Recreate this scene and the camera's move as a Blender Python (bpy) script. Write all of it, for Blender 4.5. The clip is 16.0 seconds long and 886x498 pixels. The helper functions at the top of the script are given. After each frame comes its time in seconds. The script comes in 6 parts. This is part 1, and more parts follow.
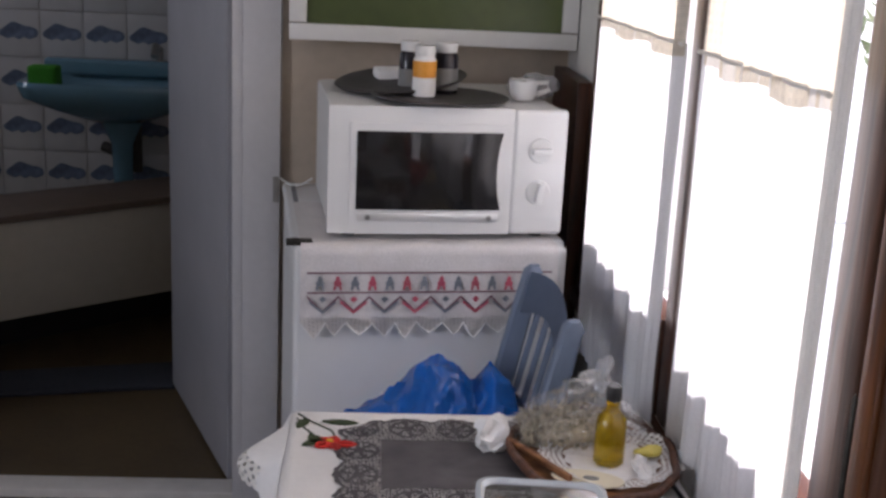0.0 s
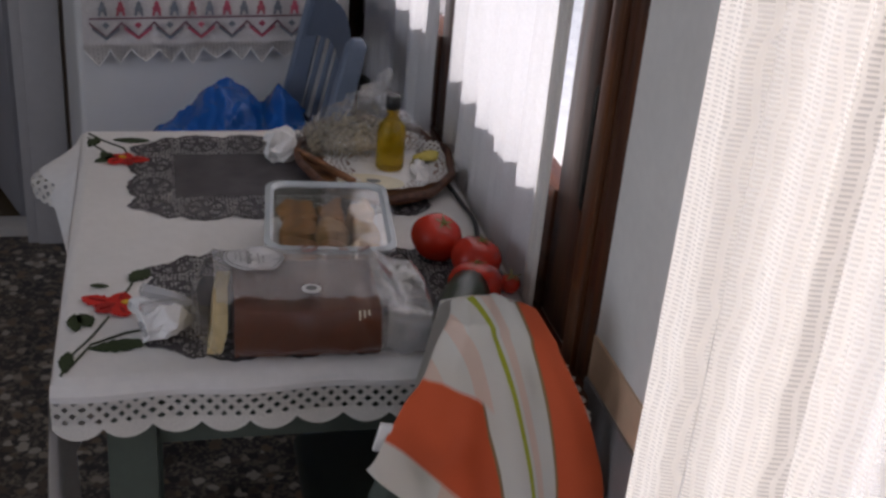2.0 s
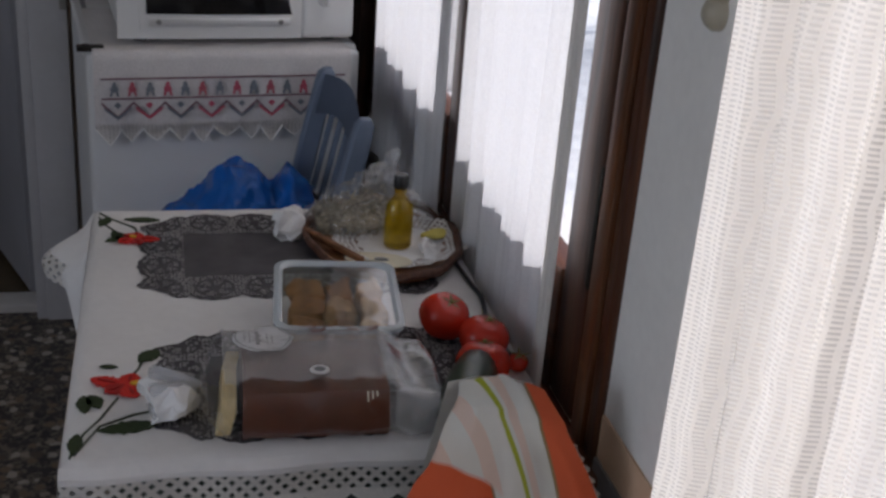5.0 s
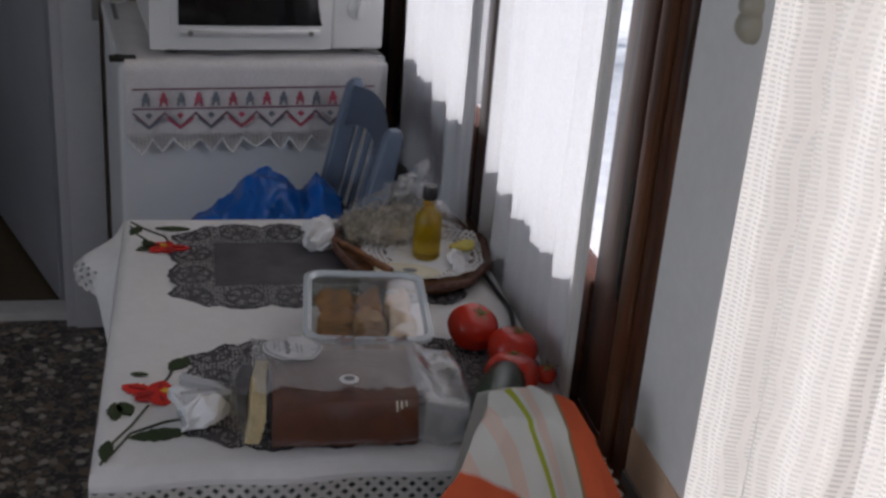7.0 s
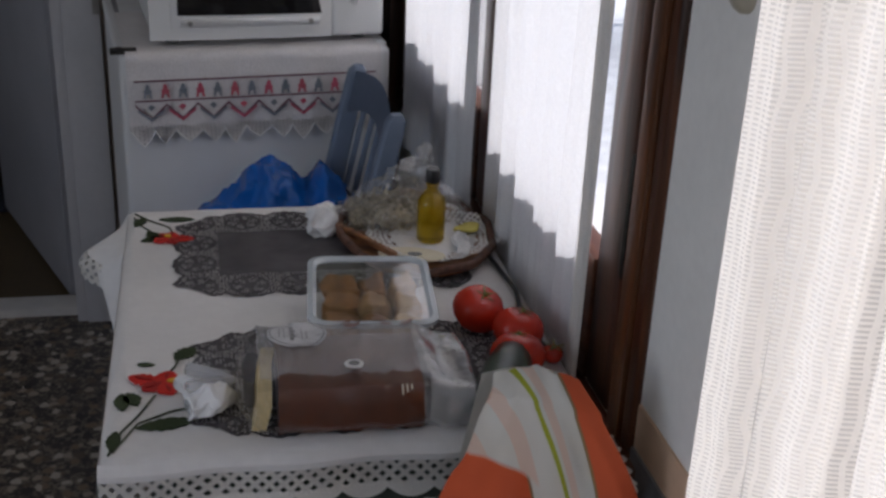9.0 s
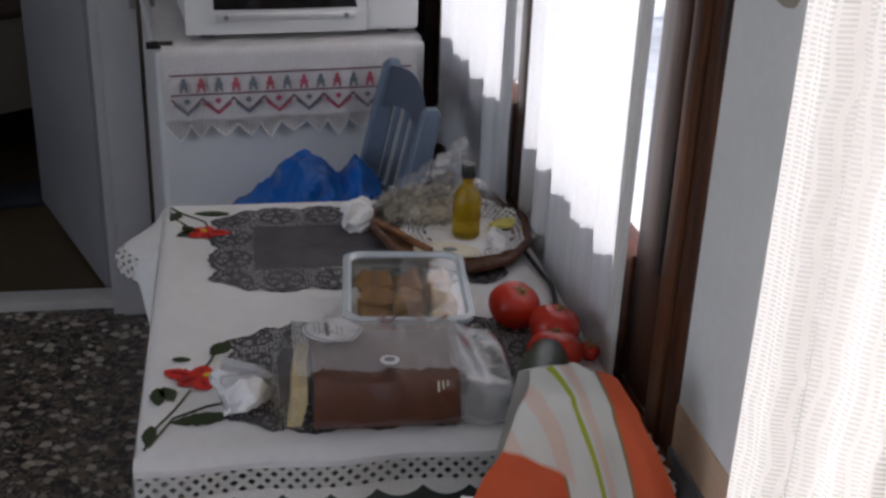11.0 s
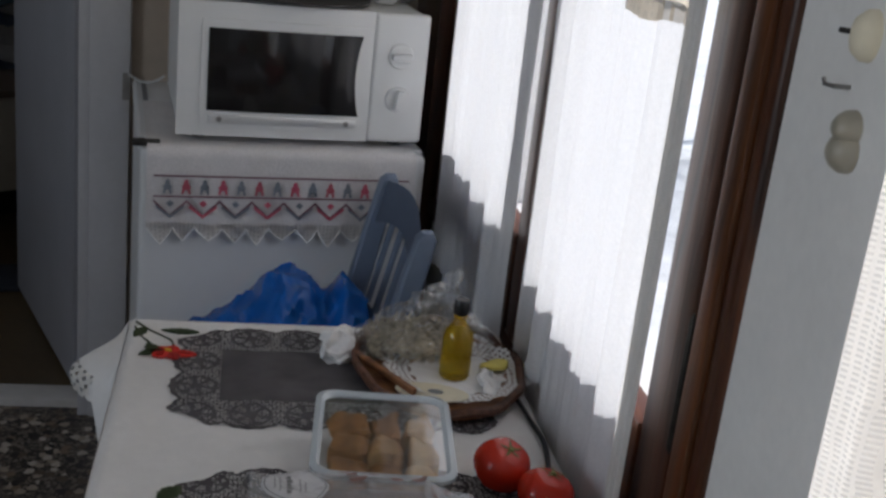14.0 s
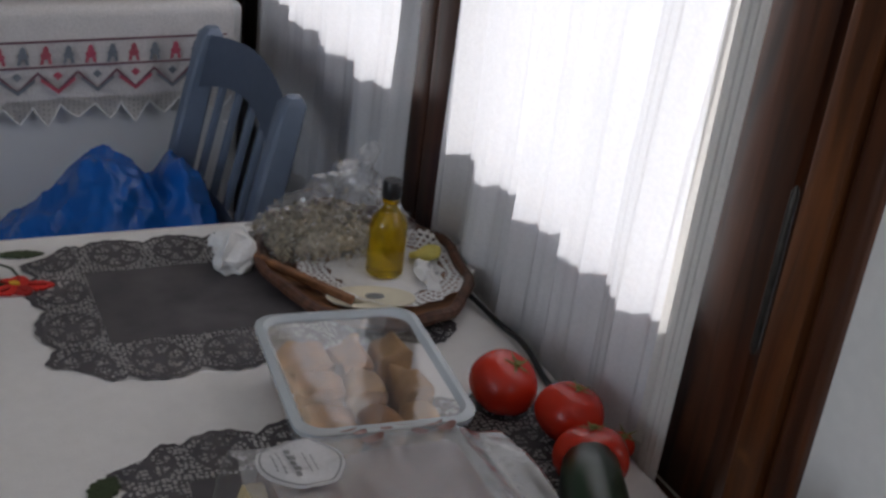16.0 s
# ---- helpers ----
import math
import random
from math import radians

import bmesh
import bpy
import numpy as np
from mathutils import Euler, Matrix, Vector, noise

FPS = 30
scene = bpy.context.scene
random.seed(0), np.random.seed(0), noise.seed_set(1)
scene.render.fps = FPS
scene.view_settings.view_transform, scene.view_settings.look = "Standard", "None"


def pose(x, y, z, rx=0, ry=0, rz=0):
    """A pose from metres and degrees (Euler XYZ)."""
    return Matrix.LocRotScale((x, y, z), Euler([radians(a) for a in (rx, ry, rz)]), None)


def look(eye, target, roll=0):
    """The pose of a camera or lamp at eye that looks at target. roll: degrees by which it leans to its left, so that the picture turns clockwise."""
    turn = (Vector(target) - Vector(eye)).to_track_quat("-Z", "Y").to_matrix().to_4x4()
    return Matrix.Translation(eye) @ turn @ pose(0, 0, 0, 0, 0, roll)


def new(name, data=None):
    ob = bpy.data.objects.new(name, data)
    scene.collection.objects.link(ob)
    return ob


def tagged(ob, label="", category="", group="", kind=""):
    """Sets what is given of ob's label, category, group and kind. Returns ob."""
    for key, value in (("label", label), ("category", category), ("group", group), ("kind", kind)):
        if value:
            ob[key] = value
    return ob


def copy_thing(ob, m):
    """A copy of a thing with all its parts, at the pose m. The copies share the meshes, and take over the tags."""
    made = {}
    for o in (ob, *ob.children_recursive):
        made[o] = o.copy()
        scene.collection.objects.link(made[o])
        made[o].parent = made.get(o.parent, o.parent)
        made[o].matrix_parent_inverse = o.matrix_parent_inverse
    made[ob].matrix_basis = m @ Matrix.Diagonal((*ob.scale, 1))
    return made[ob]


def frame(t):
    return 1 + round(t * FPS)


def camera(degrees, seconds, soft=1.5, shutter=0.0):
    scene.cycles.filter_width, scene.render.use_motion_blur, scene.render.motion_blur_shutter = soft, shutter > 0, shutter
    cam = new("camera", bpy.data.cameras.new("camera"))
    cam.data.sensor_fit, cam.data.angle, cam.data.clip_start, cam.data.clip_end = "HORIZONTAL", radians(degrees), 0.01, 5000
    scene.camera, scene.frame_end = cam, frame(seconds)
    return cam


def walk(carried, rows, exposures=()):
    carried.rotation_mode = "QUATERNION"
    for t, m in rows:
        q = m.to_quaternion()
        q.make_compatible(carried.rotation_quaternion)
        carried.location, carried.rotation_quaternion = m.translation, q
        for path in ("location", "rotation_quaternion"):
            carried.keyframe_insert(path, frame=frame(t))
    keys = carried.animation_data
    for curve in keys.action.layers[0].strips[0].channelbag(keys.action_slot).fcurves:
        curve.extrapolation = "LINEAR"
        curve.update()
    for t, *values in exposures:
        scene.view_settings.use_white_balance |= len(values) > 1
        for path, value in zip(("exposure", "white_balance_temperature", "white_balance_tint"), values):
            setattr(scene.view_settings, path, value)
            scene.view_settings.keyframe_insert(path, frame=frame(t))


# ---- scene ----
cam = camera(41.99, 16.0, soft=2.8)
PATH = [
    (0, look((0.1057, -1.5475, 1.4049), (0.2298, 0.3821, 0.8938), 2.76)),
    (0.5, look((0.0968, -1.6335, 1.4107), (0.4517, 0.2304, 0.7782), 0.85)),
    (1, look((0.1270, -1.6564, 1.4071), (0.5817, 0.1327, 0.6374), 2.07)),
    (1.5, look((0.1154, -1.6575, 1.3959), (0.6073, 0.0730, 0.5223), 4.53)),
    (2, look((0.1116, -1.6482, 1.3961), (0.5804, 0.0758, 0.4971), 5.24)),
    (2.5, look((0.1059, -1.6422, 1.4082), (0.5418, 0.1180, 0.5644), 5.62)),
    (3, look((0.1071, -1.6495, 1.4105), (0.5445, 0.1354, 0.6214), 5.14)),
    (3.5, look((0.1157, -1.6514, 1.4098), (0.5679, 0.1363, 0.6355), 4.96)),
    (4, look((0.1137, -1.6485, 1.4089), (0.5849, 0.1231, 0.6093), 5.06)),
    (6.3, look((0.1096, -1.6532, 1.4097), (0.5353, 0.1399, 0.6327), 4.28)),
    (6.5, look((0.1111, -1.6523, 1.4095), (0.5325, 0.1395, 0.6275), 4.39)),
    (7, look((0.1041, -1.6522, 1.4086), (0.5215, 0.1439, 0.6342), 4.61)),
    (7.5, look((0.1057, -1.6508, 1.4094), (0.5152, 0.1444, 0.6287), 4.58)),
    (8, look((0.1085, -1.6542, 1.4088), (0.5177, 0.1453, 0.6379), 4.48)),
    (8.5, look((0.1085, -1.6530, 1.4087), (0.5225, 0.1448, 0.6364), 3.96)),
    (9, look((0.1158, -1.6525, 1.4037), (0.5115, 0.1383, 0.6057), 2.72)),
    (9.2, look((0.1096, -1.6530, 1.4039), (0.5130, 0.1298, 0.5920), 2.91)),
    (11.3, look((0.1141, -1.6424, 1.4015), (0.4339, 0.1591, 0.5939), 1.72)),
    (11.5, look((0.1144, -1.6440, 1.4038), (0.4376, 0.1618, 0.6072), 0.96)),
    (12, look((0.1061, -1.6359, 1.4039), (0.4503, 0.1900, 0.6639), 1.51)),
    (12.5, look((0.1207, -1.6113, 1.4149), (0.4984, 0.2265, 0.7221), 3.14)),
    (13, look((0.1332, -1.5696, 1.4181), (0.4808, 0.2918, 0.7744), 5.11)),
    (13.5, look((0.1481, -1.5516, 1.4064), (0.4846, 0.3331, 0.8280), 6.07)),
    (14, look((0.1369, -1.5071, 1.3949), (0.4909, 0.3526, 0.7499), 6.42)),
    (14.5, look((0.0442, -1.4312, 1.3708), (0.5875, 0.3906, 0.7496), 5.00)),
    (15, look((-0.0366, -1.3549, 1.3413), (0.6791, 0.3564, 0.5936), 5.43)),
    (15.5, look((-0.0483, -1.2678, 1.3203), (0.6993, 0.3978, 0.5038), 6.86)),
    (16, look((-0.0396, -1.1798, 1.3135), (0.8086, 0.4206, 0.4653), 7.33)),
]
EXPOSURES = [(0, 1.12, 6500, 21), (0.5, 0.60, 6650, 23), (1.5, 0.26, 6600, 21), (3, 0.03, 6350, 18), (9.2, 0.13, 6250, 16), (12.5, 0.54, 6250, 15), (14, 0.17, 6250, 12), (16, 0.28, 6320, 14)]
walk(cam, PATH, EXPOSURES)

# ---- light ----
world = bpy.data.worlds.new("world")
scene.world = world
world.use_nodes = True
wn = world.node_tree
sky = wn.nodes.new("ShaderNodeTexSky")
sky.sky_type = "NISHITA"
sky.sun_disc = False
sky.sun_elevation = radians(30)
sky.sun_rotation = radians(74)
wn.nodes["Background"].inputs["Strength"].default_value = 0.15
wn.links.new(sky.outputs["Color"], wn.nodes["Background"].inputs["Color"])
sun = new("sun", bpy.data.lights.new("sun", "SUN"))
sun.data.energy = 4.8
sun.data.angle = radians(4.0)
sun.data.color = (1.0, 0.98, 0.95)
SUN_AZ = radians(16)
sun.matrix_world = look((4 * math.cos(SUN_AZ), 4 * math.sin(SUN_AZ), 2.31), (0, 0, 0))


def daylight(name, at, towards, width, height, watts):
    """An area lamp that stands in for sky light at an unseen window opening."""
    lamp = new(name, bpy.data.lights.new(name, "AREA"))
    lamp.data.shape, lamp.data.size, lamp.data.size_y = "RECTANGLE", width, height
    lamp.data.energy, lamp.data.color = watts, (0.90, 0.95, 1.0)
    lamp.matrix_world = look(at, towards)


daylight("west_window_daylight", (-2.44, -1.75, 1.5), (0, -1.75, 1.5), 1.5, 1.3, 17)
# Added lamp that brightens the bathroom; no source is seen there.
daylight("added_bathroom_fill", (-2.44, 2.1, 1.75), (0, 2.1, 1.2), 0.6, 0.6, 2.4)


# ---- materials ----
def material(name, base, rough=0.6, metal=0.0, grain=0.0, scale=60.0, bump=0.0, stain=0.0, spec=None):
    """Principled surface with two scales of colour variation and a fine relief."""
    m = bpy.data.materials.new(name)
    m.use_nodes = True
    t = m.node_tree
    b = t.nodes["Principled BSDF"]
    b.inputs["Roughness"].default_value, b.inputs["Metallic"].default_value = rough, metal
    b.inputs["Base Color"].default_value = (*base, 1)
    if spec is not None:
        b.inputs["Specular IOR Level"].default_value = spec
    co = t.nodes.new("ShaderNodeTexCoord")
    fine = t.nodes.new("ShaderNodeTexNoise")
    fine.inputs["Scale"].default_value, fine.inputs["Detail"].default_value = scale, 4
    t.links.new(co.outputs["Object"], fine.inputs["Vector"])
    if grain or stain:
        wide = t.nodes.new("ShaderNodeTexNoise")
        wide.inputs["Scale"].default_value, wide.inputs["Detail"].default_value = max(2.0, scale / 12), 3
        t.links.new(co.outputs["Object"], wide.inputs["Vector"])
        a = mapped(t, fine.outputs["Fac"], 1 - grain, 1 + grain)
        c = mapped(t, wide.outputs["Fac"], 1 - stain, 1 + stain)
        mul = t.nodes.new("ShaderNodeMath")
        mul.operation = "MULTIPLY"
        t.links.new(a, mul.inputs[0])
        t.links.new(c, mul.inputs[1])
        mix = t.nodes.new("ShaderNodeVectorMath")
        mix.operation = "SCALE"
        mix.inputs[0].default_value = base
        t.links.new(mul.outputs[0], mix.inputs["Scale"])
        t.links.new(mix.outputs[0], b.inputs["Base Color"])
    if bump:
        bp = t.nodes.new("ShaderNodeBump")
        bp.inputs["Strength"].default_value, bp.inputs["Distance"].default_value = bump, 0.002
        t.links.new(fine.outputs["Fac"], bp.inputs["Height"])
        t.links.new(bp.outputs["Normal"], b.inputs["Normal"])
    return m


def mapped(t, socket, low, high):
    n = t.nodes.new("ShaderNodeMapRange")
    n.inputs["From Min"].default_value, n.inputs["From Max"].default_value = 0.25, 0.75
    n.inputs["To Min"].default_value, n.inputs["To Max"].default_value = low, high
    t.links.new(socket, n.inputs["Value"])
    return n.outputs["Result"]


def calc(t, op, a, b=None):
    n = t.nodes.new("ShaderNodeMath")
    n.operation = op
    for k, v in enumerate((a, b)):
        if v is None:
            continue
        if isinstance(v, (int, float)):
            n.inputs[k].default_value = v
        else:
            t.links.new(v, n.inputs[k])
    return n.outputs[0]


def ramp(t, socket, stops, constant=True):
    n = t.nodes.new("ShaderNodeValToRGB")
    r = n.color_ramp
    r.interpolation = "CONSTANT" if constant else "LINEAR"
    while len(r.elements) < len(stops):
        r.elements.new(0.5)
    for e, (p, c) in zip(r.elements, stops):
        e.position, e.color = p, (*c, 1)
    t.links.new(socket, n.inputs["Fac"])
    return n.outputs["Color"]


def wood(name, dark, light, rough=0.45, along="Z", worn=None):
    m = material(name, dark, rough)
    t = m.node_tree
    b = t.nodes["Principled BSDF"]
    co = t.nodes.new("ShaderNodeTexCoord")
    mp = t.nodes.new("ShaderNodeMapping")
    s = {"X": (3, 40, 40), "Y": (40, 3, 40), "Z": (40, 40, 3)}[along]
    mp.inputs["Scale"].default_value = s
    n = t.nodes.new("ShaderNodeTexNoise")
    n.inputs["Scale"].default_value, n.inputs["Detail"].default_value = 1.6, 6
    n.inputs["Distortion"].default_value = 0.6
    t.links.new(co.outputs["Object"], mp.inputs["Vector"])
    t.links.new(mp.outputs["Vector"], n.inputs["Vector"])
    col = ramp(t, n.outputs["Fac"], [(0.3, dark), (0.7, light)], False)
    if worn:
        w = t.nodes.new("ShaderNodeTexNoise")
        w.inputs["Scale"].default_value, w.inputs["Detail"].default_value = 7, 6
        t.links.new(co.outputs["Object"], w.inputs["Vector"])
        f = ramp(t, w.outputs["Fac"], [(0.64, (0, 0, 0)), (0.72, (1, 1, 1))], False)
        mx = t.nodes.new("ShaderNodeMix")
        mx.data_type = "RGBA"
        t.links.new(f, mx.inputs["Factor"])
        t.links.new(col, mx.inputs[6])
        mx.inputs[7].default_value = (*worn, 1)
        col = mx.outputs[2]
    t.links.new(col, b.inputs["Base Color"])
    bp = t.nodes.new("ShaderNodeBump")
    bp.inputs["Strength"].default_value, bp.inputs["Distance"].default_value = 0.4, 0.002
    t.links.new(n.outputs["Fac"], bp.inputs["Height"])
    t.links.new(bp.outputs["Normal"], b.inputs["Normal"])
    return m


def fabric(name, base, through_part, clear_part, weave=900.0, holes=None):
    """Thin cloth: reflects, lets light through, and is open between the threads."""
    m = bpy.data.materials.new(name)
    m.use_nodes = True
    t = m.node_tree
    out = t.nodes["Material Output"]
    t.nodes.remove(t.nodes["Principled BSDF"])
    co = t.nodes.new("ShaderNodeTexCoord")
    nz = t.nodes.new("ShaderNodeTexNoise")
    nz.inputs["Scale"].default_value, nz.inputs["Detail"].default_value = 260, 4
    t.links.new(co.outputs["Object"], nz.inputs["Vector"])
    v = t.nodes.new("ShaderNodeVectorMath")
    v.operation = "SCALE"
    v.inputs[0].default_value = base
    t.links.new(mapped(t, nz.outputs["Fac"], 0.95, 1.03), v.inputs["Scale"])
    dif, tra, cle = (t.nodes.new("ShaderNodeBsdf" + k) for k in ("Diffuse", "Translucent", "Transparent"))
    t.links.new(v.outputs[0], dif.inputs["Color"])
    t.links.new(v.outputs[0], tra.inputs["Color"])
    m1, m2 = t.nodes.new("ShaderNodeMixShader"), t.nodes.new("ShaderNodeMixShader")
    m1.inputs[0].default_value = through_part
    t.links.new(dif.outputs[0], m1.inputs[1])
    t.links.new(tra.outputs[0], m1.inputs[2])
    t.links.new(m1.outputs[0], m2.inputs[1])
    t.links.new(cle.outputs[0], m2.inputs[2])
    if holes:
        sep = t.nodes.new("ShaderNodeSeparateXYZ")
        t.links.new(co.outputs["UV"], sep.inputs[0])
        wob = t.nodes.new("ShaderNodeTexNoise")
        wob.inputs["Scale"].default_value = 14
        t.links.new(co.outputs["UV"], wob.inputs["Vector"])
        shift = calc(t, "MULTIPLY", wob.outputs["Fac"], 0.012)
        u = calc(t, "FRACT", calc(t, "MULTIPLY", calc(t, "ADD", sep.outputs["X"], shift), 1 / holes[0]))
        w = calc(t, "FRACT", calc(t, "MULTIPLY", calc(t, "ADD", sep.outputs["Y"], shift), 1 / holes[1]))
        hu = calc(t, "GREATER_THAN", u, holes[2])
        hw = calc(t, "GREATER_THAN", w, holes[3])
        hole = calc(t, "MULTIPLY", hu, hw)
        fac = calc(t, "MAXIMUM", calc(t, "MULTIPLY", hole, holes[4]), clear_part)
        t.links.new(fac, m2.inputs[0])
    else:
        m2.inputs[0].default_value = clear_part
    t.links.new(m2.outputs[0], out.inputs["Surface"])
    return m


def film_plastic(name, tint, clear, rough=0.08, bump=0.6, scale=25.0, gloss=1.5):
    """Thin clear plastic film or tub: mostly see-through with wrinkled gloss."""
    m = bpy.data.materials.new(name)
    m.use_nodes = True
    t = m.node_tree
    b = t.nodes["Principled BSDF"]
    b.inputs["Base Color"].default_value = (*tint, 1)
    b.inputs["Roughness"].default_value = rough
    b.inputs["Specular IOR Level"].default_value = 0.6
    co = t.nodes.new("ShaderNodeTexCoord")
    n = t.nodes.new("ShaderNodeTexNoise")
    n.inputs["Scale"].default_value, n.inputs["Detail"].default_value = scale, 3
    t.links.new(co.outputs["Object"], n.inputs["Vector"])
    bp = t.nodes.new("ShaderNodeBump")
    bp.inputs["Strength"].default_value, bp.inputs["Distance"].default_value = bump, 0.01
    t.links.new(n.outputs["Fac"], bp.inputs["Height"])
    t.links.new(bp.outputs["Normal"], b.inputs["Normal"])
    cle = t.nodes.new("ShaderNodeBsdfTransparent")
    mx = t.nodes.new("ShaderNodeMixShader")
    mx.inputs[0].default_value = clear
    t.links.new(b.outputs[0], mx.inputs[1])
    t.links.new(cle.outputs[0], mx.inputs[2])
    if bump < 0.9:
        t.links.new(mx.outputs[0], t.nodes["Material Output"].inputs["Surface"])
        return m
    soft = t.nodes.new("ShaderNodeBump")
    soft.inputs["Strength"].default_value, soft.inputs["Distance"].default_value = 0.35, 0.006
    t.links.new(n.outputs["Fac"], soft.inputs["Height"])
    fr = t.nodes.new("ShaderNodeLayerWeight")
    fr.inputs["Blend"].default_value = 0.5
    t.links.new(soft.outputs["Normal"], fr.inputs["Normal"])
    shine = calc(t, "MULTIPLY", calc(t, "ADD", calc(t, "MULTIPLY", calc(t, "POWER", fr.outputs["Facing"], 4.0), 0.95), 0.045), gloss)
    gl = t.nodes.new("ShaderNodeBsdfGlossy")
    gl.inputs["Roughness"].default_value = rough
    t.links.new(soft.outputs["Normal"], gl.inputs["Normal"])
    m2 = t.nodes.new("ShaderNodeMixShader")
    t.links.new(calc(t, "MINIMUM", shine, 0.9), m2.inputs[0])
    t.links.new(mx.outputs[0], m2.inputs[1])
    t.links.new(gl.outputs[0], m2.inputs[2])
    t.links.new(m2.outputs[0], t.nodes["Material Output"].inputs["Surface"])
    return m


def terrazzo():
    m = material("terrazzo", (0.2, 0.17, 0.14), 0.35)
    t = m.node_tree
    b = t.nodes["Principled BSDF"]
    co = t.nodes.new("ShaderNodeTexCoord")
    v = t.nodes.new("ShaderNodeTexVoronoi")
    v.inputs["Scale"].default_value = 40
    v.inputs["Randomness"].default_value = 1.0
    bend = t.nodes.new("ShaderNodeTexNoise")
    bend.inputs["Scale"].default_value, bend.inputs["Detail"].default_value = 60, 2
    t.links.new(co.outputs["Object"], bend.inputs["Vector"])
    add = t.nodes.new("ShaderNodeVectorMath")
    add.operation = "MULTIPLY_ADD"
    add.inputs[1].default_value = (0.022, 0.022, 0.0)
    t.links.new(bend.outputs["Color"], add.inputs[0])
    t.links.new(co.outputs["Object"], add.inputs[2])
    t.links.new(add.outputs[0], v.inputs["Vector"])
    sep = t.nodes.new("ShaderNodeSeparateColor")
    t.links.new(v.outputs["Color"], sep.inputs[0])
    chips = ramp(t, sep.outputs[0], [(0.0, (0.035, 0.03, 0.027)), (0.2, (0.21, 0.15, 0.10)), (0.38, (0.05, 0.042, 0.036)),
                                     (0.54, (0.36, 0.30, 0.23)), (0.70, (0.12, 0.085, 0.06)), (0.84, (0.48, 0.43, 0.36))])
    grit = t.nodes.new("ShaderNodeTexVoronoi")
    grit.inputs["Scale"].default_value = 150
    t.links.new(co.outputs["Object"], grit.inputs["Vector"])
    gs = t.nodes.new("ShaderNodeSeparateColor")
    t.links.new(grit.outputs["Color"], gs.inputs[0])
    fine = ramp(t, gs.outputs[1], [(0.0, (0.05, 0.042, 0.036)), (0.4, (0.20, 0.165, 0.13)), (0.75, (0.10, 0.08, 0.065))])
    edge = ramp(t, v.outputs["Distance"], [(0.42, (0, 0, 0)), (0.52, (1, 1, 1))], False)
    mx = t.nodes.new("ShaderNodeMix")
    mx.data_type = "RGBA"
    t.links.new(edge, mx.inputs["Factor"])
    t.links.new(chips, mx.inputs[6])
    t.links.new(fine, mx.inputs[7])
    t.links.new(mx.outputs[2], b.inputs["Base Color"])
    return m


